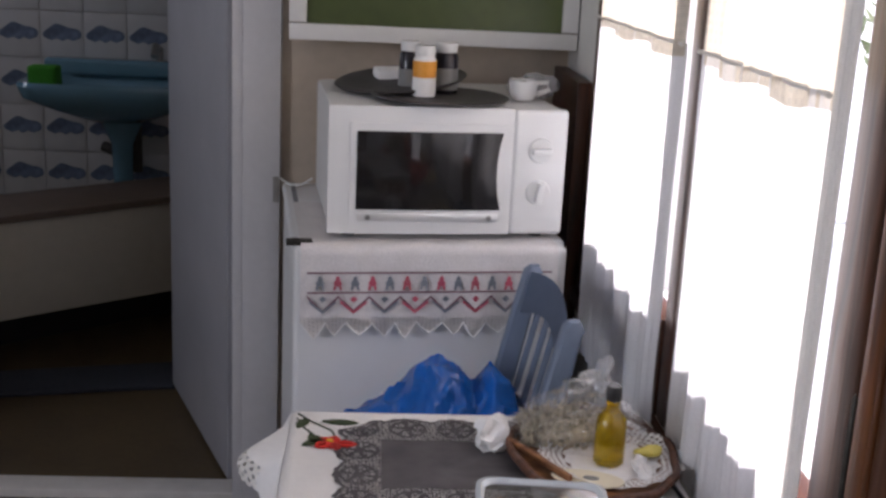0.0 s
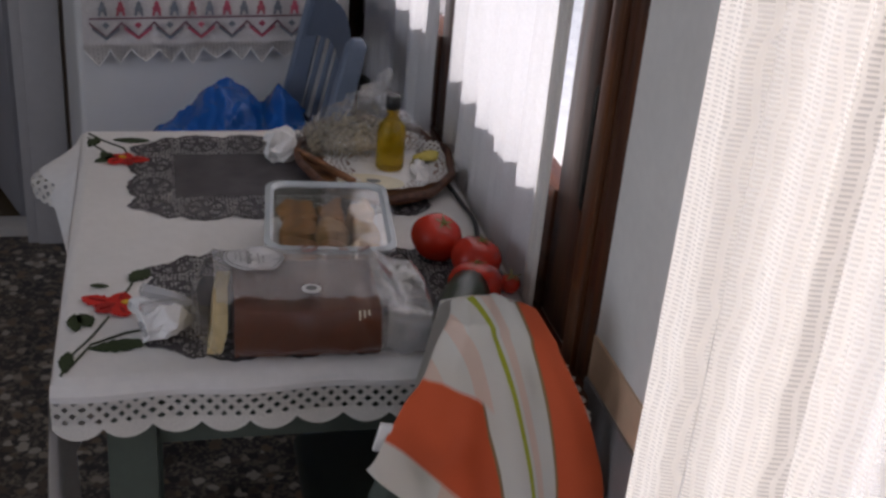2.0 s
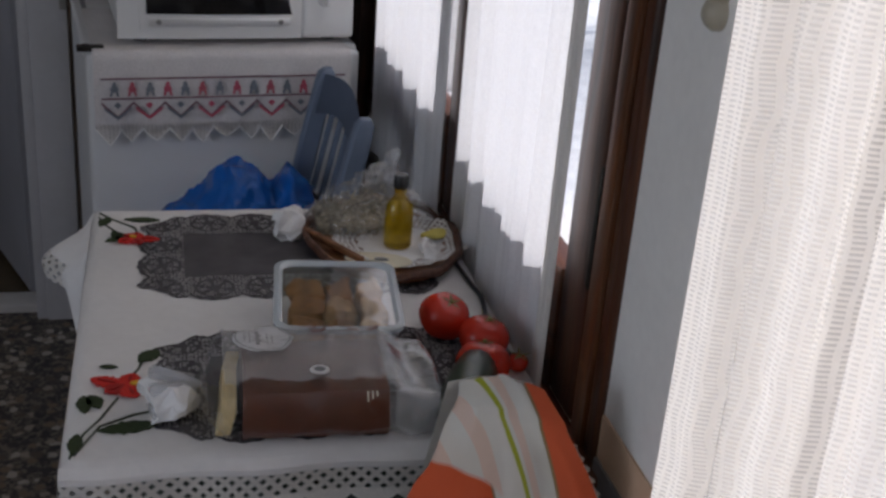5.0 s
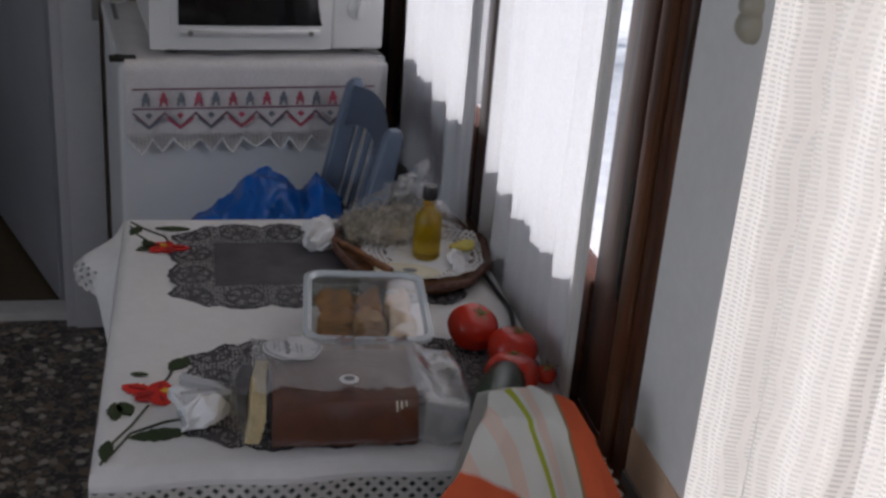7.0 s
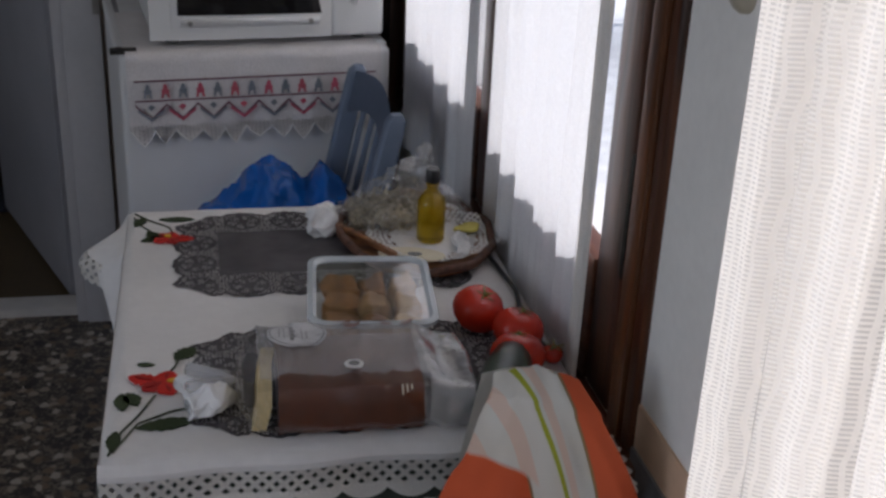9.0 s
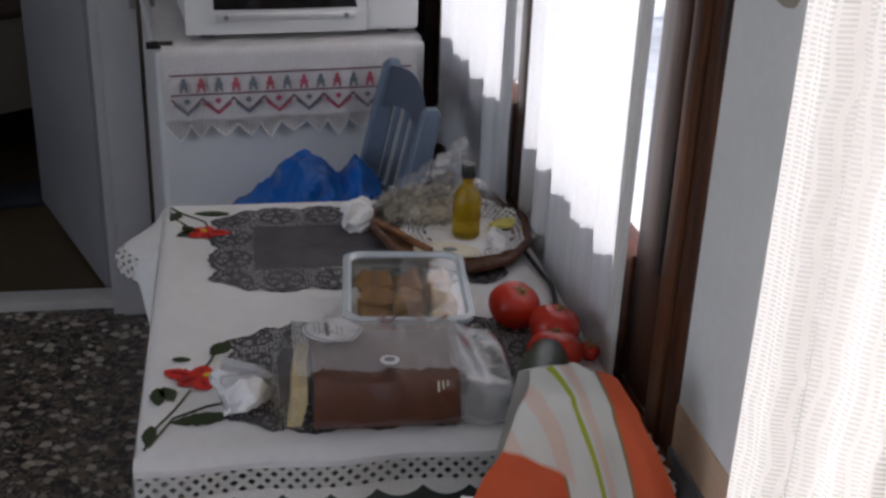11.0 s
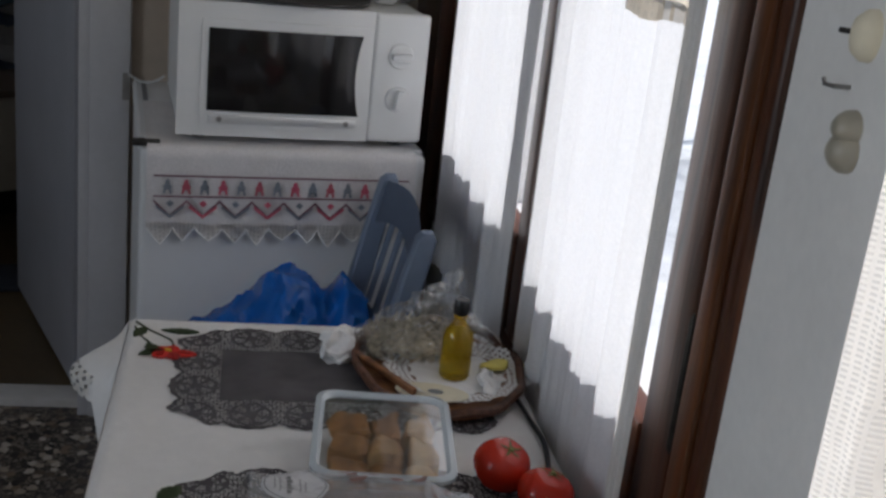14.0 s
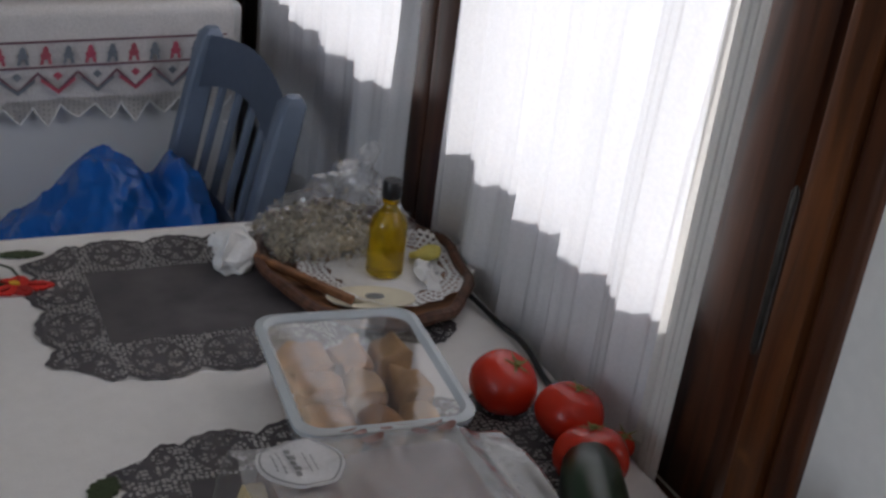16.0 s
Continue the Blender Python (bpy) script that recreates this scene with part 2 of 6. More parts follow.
def lace_dark():
    """Dark grey lace mat: closed centre, open flowered border; UV is metres from the mat's corner, colour attribute none."""
    m = bpy.data.materials.new("dark_lace")
    m.use_nodes = True
    t = m.node_tree
    b = t.nodes["Principled BSDF"]
    b.inputs["Roughness"].default_value = 0.85
    co = t.nodes.new("ShaderNodeTexCoord")
    sep = t.nodes.new("ShaderNodeSeparateXYZ")
    t.links.new(co.outputs["UV"], sep.inputs[0])
    # border weight: 1 along the two long sides and the near ends, 0 in the middle
    dv = calc(t, "ABSOLUTE", calc(t, "SUBTRACT", sep.outputs["Y"], 0.5))
    du = calc(t, "ABSOLUTE", calc(t, "SUBTRACT", sep.outputs["X"], 0.5))
    bd = calc(t, "MAXIMUM", calc(t, "GREATER_THAN", dv, 0.25), calc(t, "GREATER_THAN", du, 0.345))
    inner = calc(t, "MULTIPLY", calc(t, "LESS_THAN", dv, 0.475), calc(t, "LESS_THAN", du, 0.482))
    v = t.nodes.new("ShaderNodeTexVoronoi")
    v.inputs["Scale"].default_value = 230
    v.inputs["Randomness"].default_value = 0.55
    t.links.new(co.outputs["Object"], v.inputs["Vector"])
    # one flower to a cell: a closed eye, eight petals and a closed ring
    fx = calc(t, "SUBTRACT", calc(t, "FRACT", calc(t, "MULTIPLY", sep.outputs["X"], 6)), 0.5)
    fy2 = calc(t, "SUBTRACT", calc(t, "FRACT", calc(t, "MULTIPLY", sep.outputs["Y"], 4)), 0.5)
    rad = calc(t, "SQRT", calc(t, "ADD", calc(t, "MULTIPLY", fx, fx), calc(t, "MULTIPLY", fy2, fy2)))
    turn = calc(t, "MULTIPLY", calc(t, "ARCTAN2", fy2, fx), 6)
    petals = calc(t, "GREATER_THAN", calc(t, "SINE", turn), -0.45)
    ringed = calc(t, "LESS_THAN", calc(t, "ABSOLUTE", calc(t, "SUBTRACT", rad, 0.36)), 0.035)
    eye = calc(t, "LESS_THAN", rad, 0.12)
    closed = calc(t, "MAXIMUM", ringed, eye)
    flower = calc(t, "MULTIPLY", calc(t, "MAXIMUM", petals, calc(t, "GREATER_THAN", rad, 0.36)), calc(t, "SUBTRACT", 1.0, closed))
    hole = calc(t, "MULTIPLY", calc(t, "LESS_THAN", v.outputs["Distance"], 0.42), calc(t, "MULTIPLY", flower, calc(t, "MULTIPLY", bd, inner)))
    tone = t.nodes.new("ShaderNodeTexNoise")
    tone.inputs["Scale"].default_value, tone.inputs["Detail"].default_value = 30, 4
    t.links.new(co.outputs["Object"], tone.inputs["Vector"])
    t.links.new(ramp(t, tone.outputs["Fac"], [(0.3, (0.062, 0.056, 0.06)), (0.7, (0.11, 0.10, 0.106))], False), b.inputs["Base Color"])
    cle = t.nodes.new("ShaderNodeBsdfTransparent")
    mx = t.nodes.new("ShaderNodeMixShader")
    t.links.new(calc(t, "MULTIPLY", hole, 0.92), mx.inputs[0])
    t.links.new(b.outputs[0], mx.inputs[1])
    t.links.new(cle.outputs[0], mx.inputs[2])
    t.links.new(mx.outputs[0], t.nodes["Material Output"].inputs["Surface"])
    return m


def towel_cloth():
    m = material("striped_towel", (0.75, 0.7, 0.62), 0.95, bump=0.8, scale=700)
    t = m.node_tree
    co = t.nodes.new("ShaderNodeTexCoord")
    sep = t.nodes.new("ShaderNodeSeparateXYZ")
    t.links.new(co.outputs["UV"], sep.inputs[0])
    orange, cream, peach, line, green = (0.70, 0.12, 0.04), (0.74, 0.715, 0.65), (0.77, 0.60, 0.50), (0.3, 0.2, 0.09), (0.42, 0.45, 0.04)
    right = [(0.685, cream), (0.70, green), (0.716, cream), (0.73, peach), (0.752, cream), (0.800, line), (0.806, orange)]
    across = ramp(t, sep.outputs["X"], [(0.0, orange), (0.585, line), (0.595, cream)] + right)
    pale = ramp(t, sep.outputs["X"], [(0.0, cream), (0.30, peach), (0.42, cream), (0.56, peach), (0.63, cream)] + right)
    band = ramp(t, sep.outputs["Y"], [(0.0, (1, 1, 1)), (0.345, (0.5, 0.5, 0.5)), (0.358, (0, 0, 0)), (0.765, (0.5, 0.5, 0.5)), (0.778, (1, 1, 1))])
    mx = t.nodes.new("ShaderNodeMix")
    mx.data_type = "RGBA"
    t.links.new(band, mx.inputs["Factor"])
    t.links.new(across, mx.inputs[6])
    t.links.new(pale, mx.inputs[7])
    t.links.new(mx.outputs[2], t.nodes["Principled BSDF"].inputs["Base Color"])
    return m


M_WALL = material("wall_paint", (0.80, 0.785, 0.755), 0.8, grain=0.03, scale=90, bump=0.25, stain=0.05)
# For the unseen walls: dark colour that holds down the room's fill light.
M_WALLBACK = material("dark_unseen_wall", (0.36, 0.34, 0.31), 0.8, grain=0.03, scale=90, bump=0.25, stain=0.1)
M_BEIGE = material("beige_wall", (0.48, 0.40, 0.32), 0.7, grain=0.06, scale=40, bump=0.2, stain=0.18)
M_PEACH = material("peach_wall_tone", (0.62, 0.43, 0.29), 0.75, grain=0.04, scale=80, bump=0.25, stain=0.12)
M_GREYLOW = material("grey_wall_tone", (0.20, 0.19, 0.19), 0.7, grain=0.05, scale=80, bump=0.25, stain=0.12)
M_CEIL = material("ceiling_paint", (0.75, 0.74, 0.72), 0.9, grain=0.03, scale=50, bump=0.1)
M_FLOOR = terrazzo()
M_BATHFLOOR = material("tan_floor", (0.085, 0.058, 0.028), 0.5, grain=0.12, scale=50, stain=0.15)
M_MARBLE = material("threshold_marble", (0.62, 0.60, 0.57), 0.4, grain=0.06, scale=30, stain=0.15)
M_BROWN = wood("brown_stained_wood", (0.018, 0.005, 0.002), (0.092, 0.027, 0.008), 0.40, "Z", (0.24, 0.095, 0.03))
# Lighter orange copy of the brown wood: the jamb's lit face as colour.
M_LITWOOD = wood("lit_brown_wood", (0.032, 0.009, 0.003), (0.165, 0.052, 0.012), 0.4, "Z", (0.30, 0.12, 0.035))
M_BROWNY = wood("brown_stained_rail", (0.045, 0.014, 0.006), (0.13, 0.045, 0.018), 0.4, "Y")
M_TRAY = wood("tray_wood", (0.10, 0.035, 0.013), (0.33, 0.14, 0.05), 0.5, "X")
M_TRAYDARK = material("tray_rim", (0.09, 0.035, 0.018), 0.6, grain=0.5, scale=120, bump=1.0)
M_GREYDOOR = material("grey_door_paint", (0.36, 0.36, 0.385), 0.45, grain=0.03, scale=60, stain=0.06)
M_FRAMEPAINT = material("door_frame_paint", (0.55, 0.54, 0.55), 0.45, grain=0.03, scale=60, stain=0.06)
M_WHITEPAINT = material("white_cabinet_paint", (0.72, 0.71, 0.69), 0.4, grain=0.02, scale=50, stain=0.05)
M_OLIVE = material("olive_panel", (0.075, 0.10, 0.03), 0.3, grain=0.1, scale=30, stain=0.2)
M_ENAMEL = material("white_enamel", (0.74, 0.74, 0.74), 0.28, grain=0.015, scale=30, stain=0.04)
M_ENAMELSIDE = material("fridge_side", (0.66, 0.66, 0.66), 0.4, grain=0.02, scale=200, stain=0.04, bump=0.1)
M_PLASTIC = material("white_plastic", (0.72, 0.72, 0.71), 0.32, grain=0.01, scale=40, stain=0.03)
M_CHROME = material("pale_chrome", (0.80, 0.80, 0.79), 0.28, 0.55, grain=0.03, scale=60)
M_GLASSDARK = material("dark_oven_glass", (0.012, 0.011, 0.011), 0.07, grain=0.2, scale=20)
M_GASKET = material("grey_gasket", (0.22, 0.22, 0.23), 0.7)
M_METAL = material("dull_metal", (0.35, 0.34, 0.33), 0.35, 0.9, grain=0.1, scale=80)
M_IRON = material("dark_iron", (0.05, 0.045, 0.04), 0.5, 0.6, grain=0.3, scale=80)
M_BLACK = material("black_plastic", (0.012, 0.012, 0.013), 0.4)
M_PLATE = material("dark_grey_plate", (0.06, 0.055, 0.055), 0.55, grain=0.2, scale=60)
M_SAGE = material("sage_green_paint", (0.09, 0.112, 0.092), 0.5, grain=0.06, scale=80, stain=0.1)
M_BLUEPAINT = material("blue_grey_paint", (0.155, 0.195, 0.27), 0.55, grain=0.05, scale=70, stain=0.1)
M_CLOTH = material("white_tablecloth", (0.78, 0.76, 0.74), 0.95, grain=0.03, scale=900, bump=0.5, stain=0.03)
M_LACE = material("white_lace_trim", (0.76, 0.73, 0.68), 0.95, grain=0.08, scale=500, bump=0.8)
M_RUNNER = material("linen_runner", (0.70, 0.67, 0.66), 0.95, grain=0.12, scale=300, bump=0.9, stain=0.05)
M_RUNLACE = fabric("runner_lace", (0.74, 0.71, 0.69), 0.15, 0.0, holes=(0.0075, 0.0075, 0.62, 0.62, 0.35))
M_RED = material("red_thread", (0.44, 0.10, 0.13), 0.85, grain=0.2, scale=500, bump=0.6)
M_PINKRED = material("rose_thread", (0.52, 0.10, 0.15), 0.85, grain=0.25, scale=500, bump=0.6)
M_SLATE = material("slate_thread", (0.20, 0.22, 0.25), 0.85, grain=0.25, scale=500, bump=0.6)
M_MAROON = material("maroon_thread", (0.19, 0.09, 0.115), 0.85, grain=0.25, scale=500, bump=0.6)
M_POPPYDARK = material("dark_poppy_thread", (0.36, 0.012, 0.008), 0.8, grain=0.3, scale=400, bump=0.7)
M_POPPY = material("poppy_red_thread", (0.62, 0.022, 0.012), 0.8, grain=0.2, scale=400, bump=0.7)
M_YELLOW = material("yellow_thread", (0.72, 0.42, 0.03), 0.8, grain=0.2, scale=400)
M_LEAF = material("leaf_thread", (0.028, 0.045, 0.012), 0.8, grain=0.35, scale=400, bump=0.7)
M_STEM = material("stem_thread", (0.075, 0.085, 0.055), 0.85, grain=0.3, scale=400)
M_DLACE = lace_dark()
M_TOWEL = towel_cloth()
M_SHEER = fabric("sheer_curtain", (0.86, 0.86, 0.87), 0.345, 0.03)
M_HEM = fabric("curtain_hem", (0.80, 0.78, 0.74), 0.35, 0.0)
M_HEADER = fabric("lace_header", (0.66, 0.60, 0.50), 0.4, 0.02, holes=(0.012, 0.012, 0.55, 0.5, 0.12))
M_CROCHET = fabric("crochet_curtain", (0.83, 0.80, 0.755), 0.37, 0.02, holes=(0.0050, 0.0036, 0.34, 0.52, 0.36))
M_CROEDGE = fabric("crochet_edge", (0.86, 0.83, 0.77), 0.45, 0.03, holes=(0.012, 0.010, 0.55, 0.55, 0.8))
M_LILAC = fabric("grey_curtain", (0.66, 0.66, 0.72), 0.4, 0.02)
M_BLUEBAG = material("blue_plastic_bag", (0.003, 0.105, 0.43), 0.27, grain=0.15, scale=20, stain=0.3, bump=0.3)
M_TOMATO = material("tomato_skin", (0.52, 0.026, 0.009), 0.27, grain=0.12, scale=18, stain=0.2)
M_CALYX = material("tomato_calyx", (0.16, 0.14, 0.03), 0.8, grain=0.3, scale=90)
M_ZUC = material("dark_green_skin", (0.012, 0.032, 0.014), 0.3, grain=0.3, scale=60, stain=0.3)
M_CUT = material("pale_cut_end", (0.35, 0.36, 0.24), 0.6, grain=0.2, scale=80)
M_CRUST = material("bread_crust", (0.115, 0.027, 0.006), 0.35, grain=0.2, scale=60, stain=0.3, bump=0.6)
M_CRUMB = material("bread_crumb", (0.66, 0.52, 0.27), 0.9, grain=0.15, scale=150, bump=0.8)
M_PASTRY = material("baked_pastry", (0.40, 0.175, 0.045), 0.7, grain=0.5, scale=45, stain=0.6, bump=0.8)
M_PASTRYPALE = material("pale_pastry", (0.50, 0.29, 0.12), 0.8, grain=0.4, scale=45, stain=0.45, bump=0.6)
M_FILM = film_plastic("clear_film", (0.5, 0.5, 0.51), 0.96, 0.09, 1.0, 45, 1.0)
M_BAGFILM = film_plastic("crinkled_bag_film", (0.85, 0.85, 0.85), 0.92, 0.07, 1.0, 45, 1.3)
M_LIDFILM = film_plastic("tub_lid_film", (0.6, 0.61, 0.62), 0.94, 0.05, 0.9, 9, 2.0)
# Pale base holds the print and the curtains' reflection on the film.
M_SHEENFILM = film_plastic("print_and_sheen_film", (0.80, 0.80, 0.81), 0.70, 0.2, 0.8, 60)
M_LABELWHITE = film_plastic("white_printed_film", (0.84, 0.84, 0.85), 0.30, 0.25, 0.5, 60)
M_FILMHAZY = film_plastic("hazy_film", (0.66, 0.66, 0.68), 0.60, 0.15, 1.0, 60, 0.8)
M_TUB = film_plastic("clear_tub", (0.62, 0.68, 0.70), 0.80, 0.15, 0.1)
M_TUBRIM = film_plastic("tub_rim", (0.58, 0.63, 0.66), 0.25, 0.2, 0.1)
M_PAPER = material("white_paper", (0.80, 0.79, 0.78), 0.9, grain=0.04, scale=100, bump=0.4)
M_CREAM = material("cream_card", (0.74, 0.68, 0.52), 0.8, grain=0.06, scale=60)
M_INK = material("dark_ink", (0.06, 0.055, 0.055), 0.7)
M_ROSEINK = film_plastic("faded_rose_print", (0.20, 0.07, 0.05), 0.25, 0.3, 0.1)
M_GREYINK = material("grey_print", (0.22, 0.22, 0.22), 0.7)
M_OIL = material("olive_oil", (0.14, 0.09, 0.002), 0.08, grain=0.15, scale=25, stain=0.3)
ob = M_OIL.node_tree.nodes["Principled BSDF"]
for link in list(ob.inputs["Base Color"].links):
    M_OIL.node_tree.links.remove(link)
ob.inputs["Base Color"].default_value = (0.66, 0.44, 0.012, 1)
ob.inputs["Transmission Weight"].default_value = 0.8
ob.inputs["Roughness"].default_value = 0.06
M_HERB = material("dried_herbs", (0.40, 0.34, 0.24), 0.9, grain=0.5, scale=160, stain=0.4, bump=1.0)
M_LEMON = material("lemon_peel", (0.70, 0.60, 0.14), 0.5, grain=0.1, scale=120)
M_ORANGELABEL = material("orange_label", (0.72, 0.30, 0.03), 0.5, grain=0.05, scale=60)
M_DARKJAR = material("dark_jar", (0.02, 0.018, 0.025), 0.2)
M_SINK = material("blue_ceramic", (0.13, 0.26, 0.34), 0.12, grain=0.03, scale=20)
M_TILE = material("white_tile", (0.55, 0.55, 0.55), 0.2, grain=0.04, scale=15, stain=0.06)
M_MOTIF = material("blue_tile_motif", (0.15, 0.19, 0.27), 0.25, grain=0.45, scale=30, stain=0.4)
M_TUBPANEL = material("beige_panel", (0.46, 0.42, 0.35), 0.5, grain=0.04, scale=30, stain=0.08)
M_TUBEDGE = material("brown_edge", (0.14, 0.10, 0.075), 0.5, grain=0.1, scale=40)
M_MAT = material("grey_blue_mat", (0.04, 0.046, 0.062), 0.95, grain=0.3, scale=200, bump=1.0)
M_SOAP = material("green_sponge", (0.03, 0.22, 0.012), 0.9, grain=0.2, scale=120, bump=0.8)
M_BELL = material("cream_bakelite", (0.36, 0.33, 0.26), 0.35, grain=0.04, scale=40)
M_GROUND = material("pale_paving", (0.84, 0.835, 0.82), 0.85, grain=0.1, scale=8, stain=0.15)
M_GREEN = material("foliage", (0.10, 0.17, 0.04), 0.6, grain=0.4, scale=12)
M_BARK = material("bark", (0.12, 0.08, 0.05), 0.9, grain=0.3, scale=30, bump=1.0)
M_CANE = material("cane_fence", (0.76, 0.67, 0.52), 0.8, grain=0.25, scale=40)
M_PANE = film_plastic("window_glass", (0.9, 0.9, 0.9), 0.94, 0.02, 0.0)


# ---- building helpers ----
def thing(name, at, label, category, group="", rz=0.0, kind=""):
    ob = new(name)
    ob.empty_display_size = 0.05
    ob.matrix_world = pose(*at, 0, 0, rz)
    return tagged(ob, label, category, group, kind)


def part(name, bm, mat, parent=None, label="", smooth=True, kind=""):
    bmesh.ops.recalc_face_normals(bm, faces=bm.faces)
    me = bpy.data.meshes.new(name)
    bm.to_mesh(me)
    bm.free()
    if smooth:
        me.shade_smooth()
        me.set_sharp_from_angle(angle=radians(38))
    me.materials.append(mat)
    ob = new(name, me)
    ob.parent = parent
    return tagged(ob, label, kind=kind)


def structure(name, bm, mat, label, category, smooth=False):
    ob = part(name, bm, mat, None, label, smooth, "structure")
    return tagged(ob, category=category)


def box(bm, x0, x1, y0, y1, z0, z1, bevel=0.0, seg=2):
    made = bmesh.ops.create_cube(bm, size=1.0, matrix=Matrix.Translation(((x0 + x1) / 2, (y0 + y1) / 2, (z0 + z1) / 2)) @ Matrix.Diagonal((x1 - x0, y1 - y0, z1 - z0, 1)))
    if bevel:
        edges = list({e for v in made["verts"] for e in v.link_edges})
        bmesh.ops.bevel(bm, geom=edges, offset=bevel, segments=seg, affect="EDGES", profile=0.6)
    return bm


def boxed(*args, **kw):
    return box(bmesh.new(), *args, **kw)


def lathe(bm, rings, at=(0, 0, 0), seg=28, squash=1.0):
    """Turn (radius, height) rings round a standing axis."""
    loops = []
    for r, z in rings:
        loops.append([bm.verts.new((at[0] + r * math.cos(a), at[1] + squash * r * math.sin(a), at[2] + z)) for a in (2 * math.pi * k / seg for k in range(seg))])
    for a, b in zip(loops, loops[1:]):
        for k in range(seg):
            bm.faces.new((a[k], a[(k + 1) % seg], b[(k + 1) % seg], b[k]))
    bm.faces.new(loops[0][::-1])
    bm.faces.new(loops[-1])
    return bm


def tube(bm, points, radius, seg=8):
    """A round bar along points; radius a number or one for each point."""
    pts = [Vector(p) for p in points]
    loops = []
    for i, p in enumerate(pts):
        d = (pts[min(i + 1, len(pts) - 1)] - pts[max(i - 1, 0)]).normalized()
        side = d.cross(Vector((0.31, 0.2, 0.93))).normalized()
        up = side.cross(d)
        r = radius if isinstance(radius, (int, float)) else radius[i]
        loops.append([bm.verts.new(p + r * (math.cos(a) * side + math.sin(a) * up)) for a in (2 * math.pi * k / seg for k in range(seg))])
    for a, b in zip(loops, loops[1:]):
        for k in range(seg):
            bm.faces.new((a[k], a[(k + 1) % seg], b[(k + 1) % seg], b[k]))
    bm.faces.new(loops[0][::-1])
    bm.faces.new(loops[-1])
    return bm


def sheet(fn, nu, nv, uv=None):
    """A grid of fn(u, v) for u, v from 0 to 1, with UV from uv(u, v)."""
    bm = bmesh.new()
    lay = bm.loops.layers.uv.new("uv")
    g = [[bm.verts.new(fn(i / nu, j / nv)) for j in range(nv + 1)] for i in range(nu + 1)]
    for i in range(nu):
        for j in range(nv):
            f = bm.faces.new((g[i][j], g[i + 1][j], g[i + 1][j + 1], g[i][j + 1]))
            for loop, (a, b) in zip(f.loops, ((i, j), (i + 1, j), (i + 1, j + 1), (i, j + 1))):
                loop[lay].uv = uv(a / nu, b / nv) if uv else (a / nu, b / nv)
    return bm


def slab(bm, outline, z0, z1):
    """A flat piece with that outline (x, y) and thickness."""
    low = [bm.verts.new((x, y, z0)) for x, y in outline]
    top = [bm.verts.new((x, y, z1)) for x, y in outline]
    n = len(outline)
    bm.faces.new(top)
    bm.faces.new(low[::-1])
    for k in range(n):
        bm.faces.new((low[k], low[(k + 1) % n], top[(k + 1) % n], top[k]))
    return bm


def crumple(bm, size, amount, seed):
    for v in bm.verts:
        p = v.co * size + Vector((seed, seed * 0.7, -seed))
        v.co += amount * Vector((noise.noise(p), noise.noise(p + Vector((9, 0, 0))), noise.noise(p + Vector((0, 9, 0)))))
    return bm


def ball(rx, ry, rz, at=(0, 0, 0), sub=3):
    bm = bmesh.new()
    bmesh.ops.create_icosphere(bm, subdivisions=sub, radius=1.0, matrix=Matrix.Translation(at) @ Matrix.Diagonal((rx, ry, rz, 1)))
    return bm

# ---- structure ----
WX = 0.55          # inner face of the window wall
NY = 1.15          # inner face of the wall behind the refrigerator
structure("floor", boxed(-2.4, 0.75, -3.2, NY + 0.02, -0.1, 0.0), M_FLOOR, "dark speckled terrazzo kitchen floor", "floor")
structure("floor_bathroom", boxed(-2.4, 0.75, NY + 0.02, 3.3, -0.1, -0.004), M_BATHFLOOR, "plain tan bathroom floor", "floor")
structure("ceiling", boxed(-2.4, 0.75, -3.2, 3.3, 2.55, 2.65), M_CEIL, "plain white painted ceiling", "ceiling")
bm = bmesh.new()
for y0, y1, z0, z1 in ((-3.2, -1.75, 0, 2.55), (-1.75, -0.88, 2.1, 2.55), (-0.88, -0.672, 0, 2.55), (-0.672, 0.76, 0, 0.72), (-0.672, 0.76, 2.1, 2.55), (0.76, 3.3, 0, 2.55)):
    box(bm, WX, WX + 0.2, y0, y1, z0, z1)
structure("wall_east", bm, M_WALL, "white painted wall with the window and glazed door", "wall")
# Thin peach strip, with a grey sheet below it down to the floor.
bm = bmesh.new()
box(bm, WX - 0.003, WX - 0.0002, -0.885, -0.681, 0.7335, 0.785)
structure("peach_band", bm, M_PEACH, "peach band low on the white wall", "wall paint")
bm = bmesh.new()
box(bm, WX - 0.006, WX - 0.0002, -0.885, -0.681, 0, 0.733)
structure("grey_lower_band", bm, M_GREYLOW, "grey lower part of the wall", "wall paint")
bm = bmesh.new()
box(bm, -0.2, WX, NY, NY + 0.1, 0, 2.55)
box(bm, -0.98, -0.2, NY, NY + 0.1, 2.05, 2.55)
box(bm, -2.4, -0.98, NY, NY + 0.1, 0, 2.55)
structure("wall_north", bm, M_BEIGE, "stained beige wall behind the refrigerator", "wall")
# West and south walls are out of view; their dark colour limits bounce.
bm = bmesh.new()
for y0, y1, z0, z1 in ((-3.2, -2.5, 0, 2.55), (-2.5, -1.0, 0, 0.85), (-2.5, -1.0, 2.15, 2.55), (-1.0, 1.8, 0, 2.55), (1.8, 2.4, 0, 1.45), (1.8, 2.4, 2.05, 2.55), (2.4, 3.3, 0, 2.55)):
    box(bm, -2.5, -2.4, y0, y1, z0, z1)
structure("wall_west", bm, M_WALLBACK, "unseen side wall, coloured dark to cut fill light", "wall")
